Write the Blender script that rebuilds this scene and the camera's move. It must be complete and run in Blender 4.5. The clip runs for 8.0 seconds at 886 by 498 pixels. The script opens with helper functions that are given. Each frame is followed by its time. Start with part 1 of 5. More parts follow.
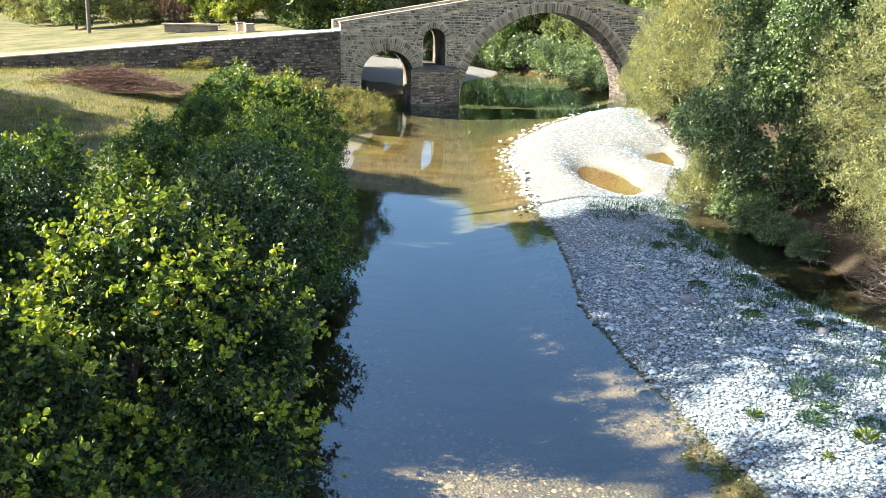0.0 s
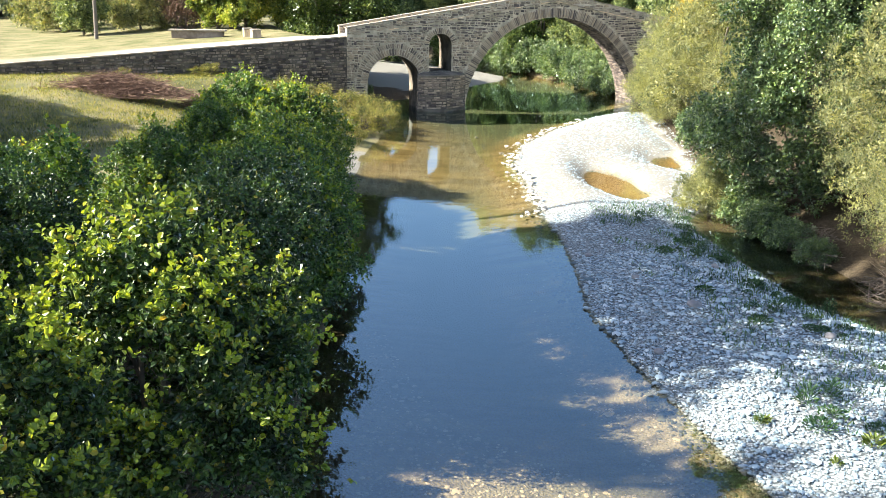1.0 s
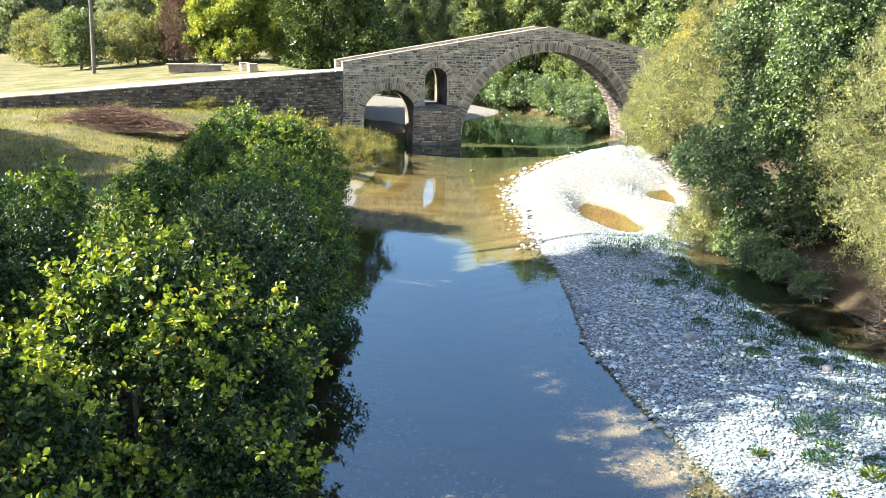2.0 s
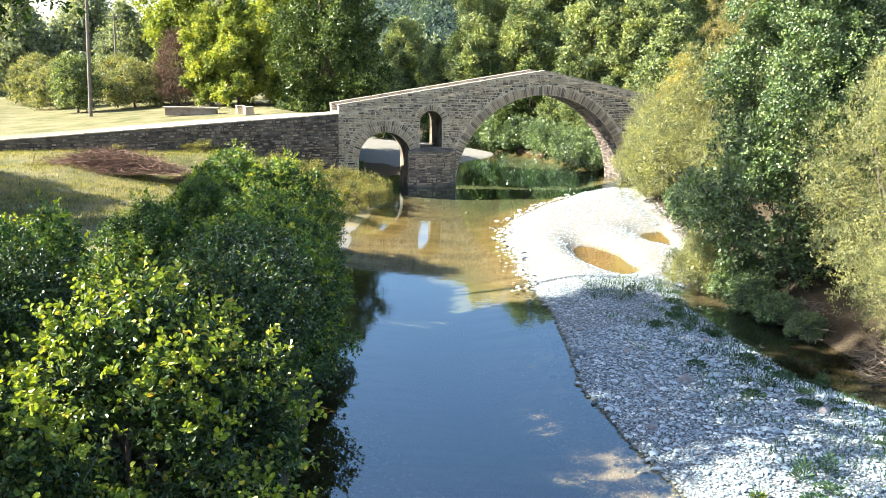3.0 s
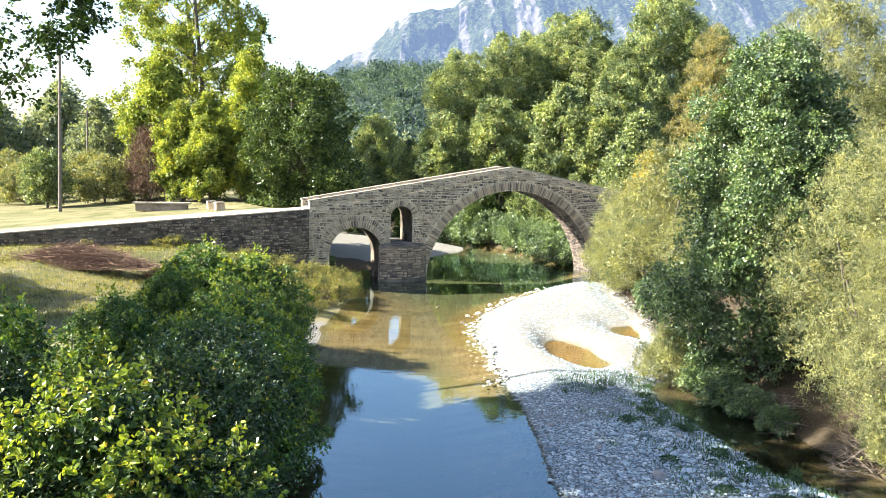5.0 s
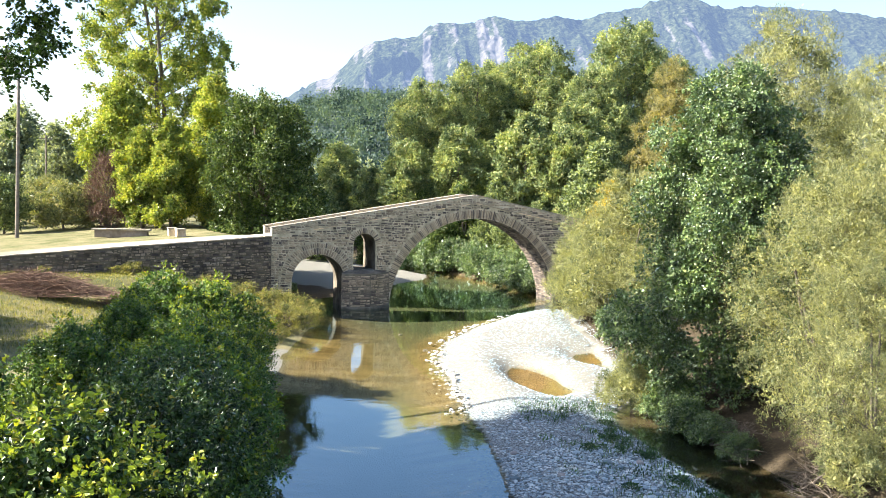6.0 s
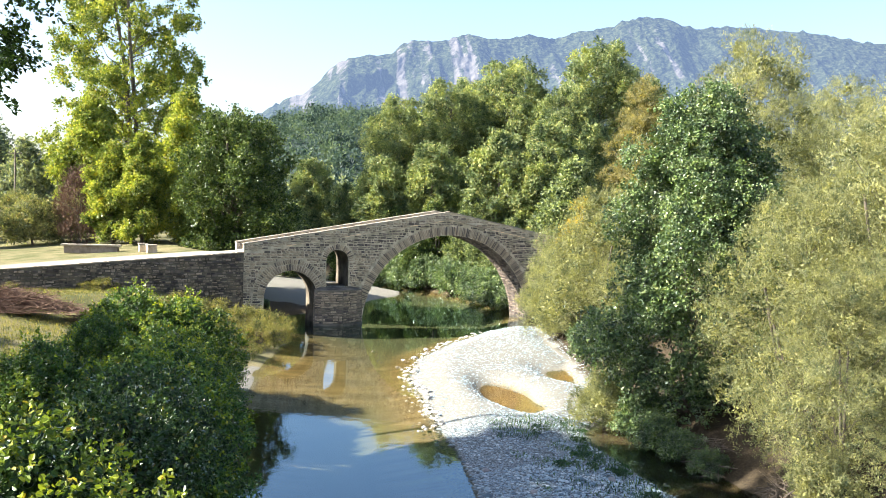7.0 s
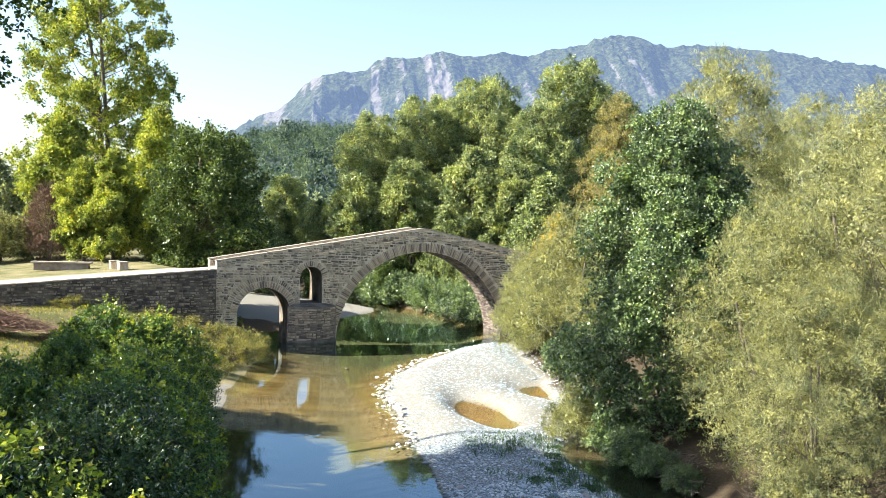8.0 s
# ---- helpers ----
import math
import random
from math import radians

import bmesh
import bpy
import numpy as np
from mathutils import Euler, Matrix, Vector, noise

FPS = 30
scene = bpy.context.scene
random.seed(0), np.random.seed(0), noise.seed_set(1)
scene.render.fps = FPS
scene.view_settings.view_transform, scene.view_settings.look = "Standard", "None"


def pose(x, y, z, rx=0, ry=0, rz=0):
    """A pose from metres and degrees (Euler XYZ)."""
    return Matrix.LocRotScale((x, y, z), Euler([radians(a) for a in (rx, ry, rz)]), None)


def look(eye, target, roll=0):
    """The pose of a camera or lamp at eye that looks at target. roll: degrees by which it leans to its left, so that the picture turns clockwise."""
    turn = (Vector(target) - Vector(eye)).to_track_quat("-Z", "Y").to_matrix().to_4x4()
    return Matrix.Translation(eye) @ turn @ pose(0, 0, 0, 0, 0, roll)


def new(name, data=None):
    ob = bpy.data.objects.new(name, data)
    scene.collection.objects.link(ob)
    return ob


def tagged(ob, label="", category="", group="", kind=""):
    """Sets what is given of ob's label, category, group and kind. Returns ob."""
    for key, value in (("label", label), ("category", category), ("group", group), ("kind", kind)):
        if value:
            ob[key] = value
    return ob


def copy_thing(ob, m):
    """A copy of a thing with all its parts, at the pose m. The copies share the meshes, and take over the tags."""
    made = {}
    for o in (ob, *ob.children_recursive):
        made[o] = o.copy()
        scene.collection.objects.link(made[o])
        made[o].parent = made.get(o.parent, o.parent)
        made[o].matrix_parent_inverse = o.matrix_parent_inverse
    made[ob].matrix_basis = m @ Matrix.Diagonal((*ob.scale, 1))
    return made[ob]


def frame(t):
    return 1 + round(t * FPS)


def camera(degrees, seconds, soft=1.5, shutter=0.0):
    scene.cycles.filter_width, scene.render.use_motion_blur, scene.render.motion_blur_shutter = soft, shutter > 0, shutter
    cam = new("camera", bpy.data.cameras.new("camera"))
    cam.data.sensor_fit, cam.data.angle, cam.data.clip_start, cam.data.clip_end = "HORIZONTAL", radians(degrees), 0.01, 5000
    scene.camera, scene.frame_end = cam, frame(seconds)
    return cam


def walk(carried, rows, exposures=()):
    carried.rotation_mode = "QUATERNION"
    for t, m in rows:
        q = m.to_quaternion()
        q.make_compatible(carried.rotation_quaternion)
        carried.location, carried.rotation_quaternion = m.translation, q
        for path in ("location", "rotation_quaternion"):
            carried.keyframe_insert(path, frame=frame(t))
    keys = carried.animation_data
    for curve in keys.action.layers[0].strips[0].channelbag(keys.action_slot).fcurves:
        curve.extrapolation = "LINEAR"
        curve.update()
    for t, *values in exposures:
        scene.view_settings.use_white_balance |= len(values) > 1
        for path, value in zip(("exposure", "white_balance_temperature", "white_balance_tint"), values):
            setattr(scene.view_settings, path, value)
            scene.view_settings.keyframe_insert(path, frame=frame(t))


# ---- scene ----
cam = camera(50.0, 8.0, soft=0.8)
EYE = 9.0
# seconds, x, y, z, pitch, roll, yaw
ROWS = [
    (0.0, 0.0, 0.0, 0.0, -16.417, -1.182, 0.348),
    (0.5, 0.0, 0.0, 0.0, -16.8, -1.157, 0.394),
    (1.0, 0.0, 0.0, 0.0, -16.123, -1.025, 0.698),
    (1.5, 0.0, 0.0, 0.0, -15.63, -0.974, 0.647),
    (2.0, 0.0, 0.0, 0.0, -14.139, -1.02, 0.437),
    (3.5, 0.0, 0.0, 0.0, -10.425, -1.015, 0.04),
    (4.0, 0.005, 0.0, 0.0, -8.911, -1.0, -0.159),
    (4.5, 0.015, 0.0, 0.0, -7.162, -1.045, -0.77),
    (6.0, 0.05, 0.0, 0.0, -4.172, -1.479, -3.81),
    (6.5, 0.06, 0.0, 0.0, -3.376, -1.619, -4.93),
    (7.0, 0.065, 0.0, 0.0, -3.119, -1.744, -5.401),
    (7.5, 0.07, 0.0, 0.0, -2.718, -1.738, -5.86),
    (8.0, 0.08, 0.0, 0.0, -2.079, -1.699, -6.952),
]
walk(cam, [(t, pose(x, y, EYE + z, 90 + pitch, roll, yaw)) for t, x, y, z, pitch, roll, yaw in ROWS],
     [(0.0, 2.16), (2.0, 2.34), (3.5, 2.38), (4.5, 2.38), (6.0, 2.21), (8.0, 2.05)])

# ---- light ----
SUN_AZ, SUN_EL = radians(179.0), radians(35.0)   # where the sun stands: on the left
sun_way = Vector((math.cos(SUN_AZ) * math.cos(SUN_EL), math.sin(SUN_AZ) * math.cos(SUN_EL), math.sin(SUN_EL)))
world = bpy.data.worlds.new("sky")
scene.world = world
world.use_nodes = True
wn = world.node_tree.nodes
sky = wn.new("ShaderNodeTexSky")
sky.sky_type, sky.sun_disc = "NISHITA", False
sky.sun_elevation, sky.sun_rotation = SUN_EL, math.pi / 2 - SUN_AZ
sky.air_density, sky.dust_density, sky.ozone_density = 0.9, 1.8, 1.8
wn["Background"].inputs["Strength"].default_value = 0.084
world.node_tree.links.new(sky.outputs[0], wn["Background"].inputs["Color"])
sun = new("sun", bpy.data.lights.new("sun", "SUN"))
sun.data.energy, sun.data.angle, sun.data.color = 4.7, radians(0.5), (1.0, 0.925, 0.79)
sun.matrix_world = look(sun_way * 50, (0, 0, 0))


# ---- materials ----
def material(name):
    m = bpy.data.materials.new(name)
    m.use_nodes = True
    nt = m.node_tree
    nt.nodes.clear()
    return m, nt, nt.nodes.new("ShaderNodeOutputMaterial")


def node(nt, kind, **inputs):
    n = nt.nodes.new(kind)
    for key, value in inputs.items():
        n.inputs[key.replace("_", " ")].default_value = value
    return n


def noise_tex(nt, scale, detail=4.0, rough=0.55, space="Object"):
    co = nt.nodes.new("ShaderNodeTexCoord")
    n = node(nt, "ShaderNodeTexNoise", Scale=scale, Detail=detail, Roughness=rough)
    nt.links.new(co.outputs[space], n.inputs["Vector"])
    return n.outputs["Fac"]


def ramp(nt, fac, stops):
    r = nt.nodes.new("ShaderNodeValToRGB")
    e = r.color_ramp.elements
    while len(e) < len(stops):
        e.new(0.5)
    for el, (p, c) in zip(e, stops):
        el.position, el.color = p, (*c, 1)
    nt.links.new(fac, r.inputs["Fac"])
    return r.outputs["Color"]


def blend(nt, fac, a, b, mode="MIX"):
    m = nt.nodes.new("ShaderNodeMix")
    m.data_type, m.blend_type = "RGBA", mode
    if isinstance(fac, float):
        m.inputs["Factor"].default_value = fac
    else:
        nt.links.new(fac, m.inputs["Factor"])
    for sock, v in ((m.inputs["A"], a), (m.inputs["B"], b)):
        if isinstance(v, tuple):
            sock.default_value = (*v, 1)
        else:
            nt.links.new(v, sock)
    return m.outputs["Result"]


def solid(name, color_stops, scale, rough=0.85, bump=0.0, bump_scale=20.0, island=0.0, per_object=0.0, stain=None):
    """A rough surface: noise through a ramp, stains at a larger scale, tone by piece, and relief."""
    m, nt, out = material(name)
    col = ramp(nt, noise_tex(nt, scale), color_stops)
    if stain:
        col = blend(nt, ramp(nt, noise_tex(nt, stain[0]), [(0.45, (0, 0, 0)), (0.65, (1, 1, 1))]), col, stain[1])
    for amount, kind, sock in ((island, "ShaderNodeNewGeometry", "Random Per Island"), (per_object, "ShaderNodeObjectInfo", "Random")):
        if amount:
            g = nt.nodes.new(kind)
            tone = ramp(nt, g.outputs[sock], [(0, (1 - amount, 1 - amount, 1 - amount * 0.9)), (1, (1 + amount * 0.6, 1 + amount * 0.5, 1 + amount * 0.4))])
            col = blend(nt, 1.0, col, tone, "MULTIPLY")
    b = node(nt, "ShaderNodeBsdfPrincipled", Roughness=rough)
    b.inputs["Specular IOR Level"].default_value = 0.3
    nt.links.new(col, b.inputs["Base Color"])
    if bump:
        bp = node(nt, "ShaderNodeBump", Strength=bump, Distance=0.05)
        nt.links.new(noise_tex(nt, bump_scale, 6.0, 0.65), bp.inputs["Height"])
        nt.links.new(bp.outputs[0], b.inputs["Normal"])
    nt.links.new(b.outputs[0], out.inputs[0])
    return m


def leafy(name, stops, gloss=0.12, through_light=0.36, rough=0.38, patch=1.5):
    """Leaves: colour differs leaf by leaf, light comes through them, a thin waxy gloss."""
    m, nt, out = material(name)
    g = nt.nodes.new("ShaderNodeNewGeometry")
    col = ramp(nt, g.outputs["Random Per Island"], stops)
    # twig-sized patches, dull to fresh: shaded gaps and lit tufts put into the colour
    col = blend(nt, 1.0, col, ramp(nt, noise_tex(nt, patch, 3.0), [(0.36, (0.34, 0.42, 0.48)), (0.5, (0.98, 0.98, 0.98)), (0.64, (1.42, 1.34, 1.02))]), "MULTIPLY")
    d = node(nt, "ShaderNodeBsdfDiffuse")
    t = node(nt, "ShaderNodeBsdfTranslucent")
    gl = node(nt, "ShaderNodeBsdfGlossy", Roughness=rough)
    gl.inputs["Color"].default_value = (0.9, 0.95, 0.9, 1)
    nt.links.new(col, d.inputs["Color"])
    nt.links.new(blend(nt, 1.0, col, (1.5, 1.45, 0.6), "MULTIPLY"), t.inputs["Color"])
    m1 = node(nt, "ShaderNodeMixShader", Fac=through_light)
    nt.links.new(d.outputs[0], m1.inputs[1])
    nt.links.new(t.outputs[0], m1.inputs[2])
    fr = node(nt, "ShaderNodeFresnel", IOR=1.35)
    mul = nt.nodes.new("ShaderNodeMath")
    mul.operation = "MULTIPLY_ADD"
    mul.inputs[1].default_value, mul.inputs[2].default_value = gloss * 1.6, gloss * 0.12
    nt.links.new(fr.outputs[0], mul.inputs[0])
    m2 = nt.nodes.new("ShaderNodeMixShader")
    nt.links.new(mul.outputs[0], m2.inputs[0])
    nt.links.new(m1.outputs[0], m2.inputs[1])
    nt.links.new(gl.outputs[0], m2.inputs[2])
    nt.links.new(m2.outputs[0], out.inputs[0])
    return m


ALDER = leafy("alder_leaf", [(0, (0.026, 0.06, 0.017)), (0.4, (0.068, 0.135, 0.031)), (0.75, (0.122, 0.21, 0.045)), (0.96, (0.185, 0.265, 0.056)), (1, (0.30, 0.27, 0.05))], 0.16, 0.2, 0.4)
# darker copy of ALDER: the shade on near bushes is put into the colour
SHADEDALDER = leafy("shaded_alder_leaf", [(0, (0.012, 0.03, 0.012)), (0.4, (0.03, 0.062, 0.02)), (0.75, (0.058, 0.108, 0.028)), (0.96, (0.11, 0.17, 0.036)), (1, (0.34, 0.28, 0.04))], 0.16, 0.2, 0.38, 1.2)
SPITLEAF = leafy("spit_leaf", [(0, (0.13, 0.13, 0.05)), (0.5, (0.22, 0.225, 0.08)), (0.85, (0.31, 0.30, 0.11)), (1, (0.32, 0.22, 0.13))], 0.05, 0.3, 0.5, 1.4)
DARKLEAF = leafy("dark_leaf", [(0, (0.014, 0.028, 0.008)), (0.7, (0.05, 0.095, 0.018)), (1, (0.10, 0.16, 0.035))], 0.06, 0.22, 0.5)
WALNUT = leafy("walnut_leaf", [(0, (0.03, 0.052, 0.014)), (0.5, (0.07, 0.115, 0.03)), (0.85, (0.13, 0.18, 0.05)), (1, (0.24, 0.28, 0.10))], 0.08, 0.16, 0.45)
RIVERLEAF = leafy("river_alder_leaf", [(0, (0.06, 0.09, 0.04)), (0.45, (0.15, 0.20, 0.085)), (0.8, (0.25, 0.31, 0.14)), (1, (0.42, 0.46, 0.25))], 0.1, 0.28, 0.45)
WILLOW = leafy("willow_leaf", [(0, (0.165, 0.18, 0.082)), (0.5, (0.235, 0.25, 0.115)), (0.9, (0.295, 0.30, 0.148)), (1, (0.36, 0.35, 0.2))], 0.05, 0.2, 0.6)
RUSSET = leafy("russet_leaf", [(0, (0.19, 0.185, 0.09)), (0.6, (0.255, 0.24, 0.12)), (1, (0.30, 0.26, 0.13))], 0.05, 0.4, 0.6)
YELLOWLEAF = leafy("yellow_willow_leaf", [(0, (0.30, 0.24, 0.04)), (0.7, (0.46, 0.36, 0.06)), (1, (0.55, 0.45, 0.1))], 0.05, 0.34, 0.6)
# sprig tips: yellow new growth, its colour brightened further to read as sunlit
YOUNGLIT = leafy("young_lit_alder_leaf", [(0, (0.12, 0.185, 0.022)), (0.6, (0.22, 0.285, 0.034)), (0.96, (0.34, 0.37, 0.05)), (1, (0.46, 0.32, 0.05))], 0.15, 0.36, 0.4)
ALDERTREE = leafy("alder_tree_leaf", [(0, (0.034, 0.064, 0.026)), (0.4, (0.088, 0.145, 0.056)), (0.8, (0.165, 0.24, 0.098)), (1, (0.31, 0.37, 0.19))], 0.22, 0.22, 0.36)
POPLAR = leafy("poplar_leaf", [(0, (0.13, 0.18, 0.042)), (0.6, (0.26, 0.32, 0.075)), (0.92, (0.36, 0.375, 0.10)), (1, (0.46, 0.40, 0.085))], 0.06, 0.34, 0.45, 0.5)
WOODS = leafy("wood_leaf", [(0, (0.115, 0.16, 0.075)), (0.5, (0.22, 0.28, 0.125)), (0.9, (0.33, 0.36, 0.17)), (1, (0.44, 0.41, 0.19))], 0.05, 0.22, 0.5, 0.5)
SCRUB = leafy("scrub_leaf", [(0, (0.13, 0.15, 0.075)), (0.5, (0.21, 0.23, 0.12)), (0.9, (0.31, 0.31, 0.18)), (1, (0.36, 0.28, 0.18))], 0.05)
# blue-green because the haze over the far hill is put into the leaves
HAZYHILLWOOD = leafy("hazy_hill_leaf", [(0, (0.06, 0.098, 0.098)), (0.6, (0.08, 0.122, 0.116)), (1, (0.11, 0.15, 0.13))], 0.02, 0.3, 0.6, 0.06)
# leaf colour paled to grey-green, with the distance haze mixed in
HAZYTREE = leafy("hazy_tree_leaf", [(0, (0.17, 0.21, 0.15)), (0.6, (0.23, 0.27, 0.20)), (1, (0.31, 0.34, 0.27))], 0.04, 0.34, 0.6)
STRAW = leafy("grass_blade", [(0, (0.11, 0.135, 0.042)), (0.5, (0.20, 0.20, 0.07)), (1, (0.32, 0.27, 0.125))], 0.03)
TWIG = solid("dry_twig", [(0.3, (0.10, 0.058, 0.042)), (0.7, (0.27, 0.18, 0.135))], 5, 0.9, 0.3, 30, island=0.4)
BARK = solid("bark", [(0.3, (0.09, 0.075, 0.06)), (0.7, (0.20, 0.17, 0.14))], 6, 0.9, 0.6, 30)
STONE = solid("rubble_stone", [(0.3, (0.33, 0.28, 0.20)), (0.5, (0.56, 0.48, 0.35)), (0.72, (0.77, 0.68, 0.52))], 2.3, 0.9, 0.6, 18, island=0.68, per_object=0.68)
WALLSTONE = solid("wall_stone", [(0.3, (0.29, 0.245, 0.18)), (0.5, (0.51, 0.435, 0.325)), (0.72, (0.73, 0.635, 0.475))], 1.6, 0.9, 0.6, 18, island=0.75, per_object=0.75)
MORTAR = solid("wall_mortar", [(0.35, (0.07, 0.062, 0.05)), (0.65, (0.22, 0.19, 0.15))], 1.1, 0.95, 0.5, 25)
POINTING = solid("lime_pointing", [(0.35, (0.36, 0.31, 0.225)), (0.62, (0.66, 0.57, 0.43))], 2.0, 0.95, 0.5, 25)
COPING = solid("coping_stone", [(0.3, (0.24, 0.215, 0.175)), (0.7, (0.42, 0.38, 0.315))], 1.5, 0.85, 0.4, 15, island=0.2, per_object=0.2)


def cobble_material():
    m, nt, out = material("cobble")
    g = nt.nodes.new("ShaderNodeNewGeometry")
    tone = ramp(nt, g.outputs["Random Per Island"], [(0, (0.095, 0.14, 0.17)), (0.3, (0.26, 0.345, 0.40)), (0.8, (0.41, 0.50, 0.545)), (1, (0.58, 0.63, 0.64))])
    col = blend(nt, 0.4, tone, ramp(nt, noise_tex(nt, 14.0), [(0.3, (0.55, 0.55, 0.55)), (0.7, (1.1, 1.1, 1.1))]), "MULTIPLY")
    # stones still wet along the waterline are dark and brown
    sep = nt.nodes.new("ShaderNodeSeparateXYZ")
    nt.links.new(g.outputs["Position"], sep.inputs[0])
    wet = nt.nodes.new("ShaderNodeMapRange")
    wet.inputs["From Min"].default_value, wet.inputs["From Max"].default_value = 0.02, 0.07
    nt.links.new(sep.outputs["Z"], wet.inputs["Value"])
    col = blend(nt, wet.outputs[0], blend(nt, 1.0, col, (0.34, 0.27, 0.17), "MULTIPLY"), col)
    b = node(nt, "ShaderNodeBsdfPrincipled", Roughness=0.8)
    b.inputs["Specular IOR Level"].default_value = 0.3
    nt.links.new(col, b.inputs["Base Color"])
    nt.links.new(b.outputs[0], out.inputs[0])
    return m


COBBLE = cobble_material()


# ---- helpers for meshes ----
def part(name, data, mat, parent=None, label=""):
    """Links a bmesh or a mesh as one object, under a thing where one is given."""
    if isinstance(data, bmesh.types.BMesh):
        me = bpy.data.meshes.new(name)
        data.to_mesh(me)
        data.free()
    else:
        me = data
    if mat and not me.materials:
        me.materials.append(mat)
    ob = new(name, me)
    ob.parent = parent
    return tagged(ob, label)


def thing(name, m, label, category, group="", kind=""):
    ob = new(name)
    ob.empty_display_size = 0.3
    ob.matrix_basis = m
    return tagged(ob, label, category, group, kind)


def mesh_np(name, verts, faces, mat=None, smooth=False):
    """A mesh from numpy arrays; faces all of one count of corners."""
    me = bpy.data.meshes.new(name)
    n, k = faces.shape
    me.vertices.add(len(verts))
    me.vertices.foreach_set("co", np.ascontiguousarray(verts, dtype=np.float32).ravel())
    me.loops.add(n * k)
    me.loops.foreach_set("vertex_index", np.ascontiguousarray(faces, dtype=np.int32).ravel())
    me.polygons.add(n)
    me.polygons.foreach_set("loop_start", np.arange(0, n * k, k, dtype=np.int32))
    me.polygons.foreach_set("use_smooth", np.full(n, smooth))
    me.update(calc_edges=True)
    if mat:
        me.materials.append(mat)
    return me


def lerp_table(y, pairs):
    a = np.array(pairs, dtype=float)
    return np.interp(y, a[:, 0], a[:, 1])


def wobble(x, y, seed, scale):
    """Cheap smooth unevenness, about -1 to 1."""
    r = np.random.default_rng(seed)
    out = 0
    for k in range(5):
        a, b, p, q = r.uniform(-1, 1, 4)
        out = out + np.sin((x * (a + 0.4 * k) + y * (b - 0.3 * k)) / scale * 2 + p * 9 + q)
    return out / 3


# ---- the ground ----
BRIDGE = pose(13.33, 70.63, 0, 0, 0, 18)
AX, NX = (math.cos(radians(18)), math.sin(radians(18))), (-math.sin(radians(18)), math.cos(radians(18)))


def bridge_sd(x, y):
    """Along the bridge (0 at the far abutment) and behind its near face."""
    dx, dy = x - 13.33, y - 70.63
    return dx * AX[0] + dy * AX[1], dx * NX[0] + dy * NX[1]


LEFT_SHORE = ((-60, -2.6), (0, -2.6), (15, -2.7), (28, -3.5), (41, -4.4), (46, -4.6), (52, -4.1), (58, -3.7), (64, -4.6), (69, -5.0), (74, -1.5), (80, 1.5), (85, 3.9), (89, 5.2), (94, 2.5), (105, -8.0), (140, -60.0), (300, -300.0))
BAR_LEFT = ((-60, 8.0), (5, 6.4), (15.3, 5.8), (18.8, 5.05), (24.4, 4.0), (33.9, 3.86), (40, 3.4), (47, 3.1), (52, 3.9), (58, 6.2), (63, 9.3), (66, 12.5), (68, 16.0), (300, 16.0))
BAR_RIGHT = ((-60, 16.0), (15, 14.2), (23.6, 11.8), (26.2, 10.3), (34, 9.1), (36, 9.3), (40, 12.0), (48, 13.0), (66, 13.0), (300, 16.0))
RIGHT_SHORE = ((-60, 19.0), (15, 16.6), (24, 13.8), (30, 12.4), (35, 11.2), (40, 11.0), (55, 11.8), (64, 12.6), (67, 13.2), (72, 13.6), (77, 12.9), (83.4, 11.4), (90.7, 7.3), (98, 3.5), (110, -6.0), (140, -55.0), (300, -290.0))


def terrace_top(s):
    return np.clip(4.98 + 0.076 * (s + 21.2), 3.3, 4.98)


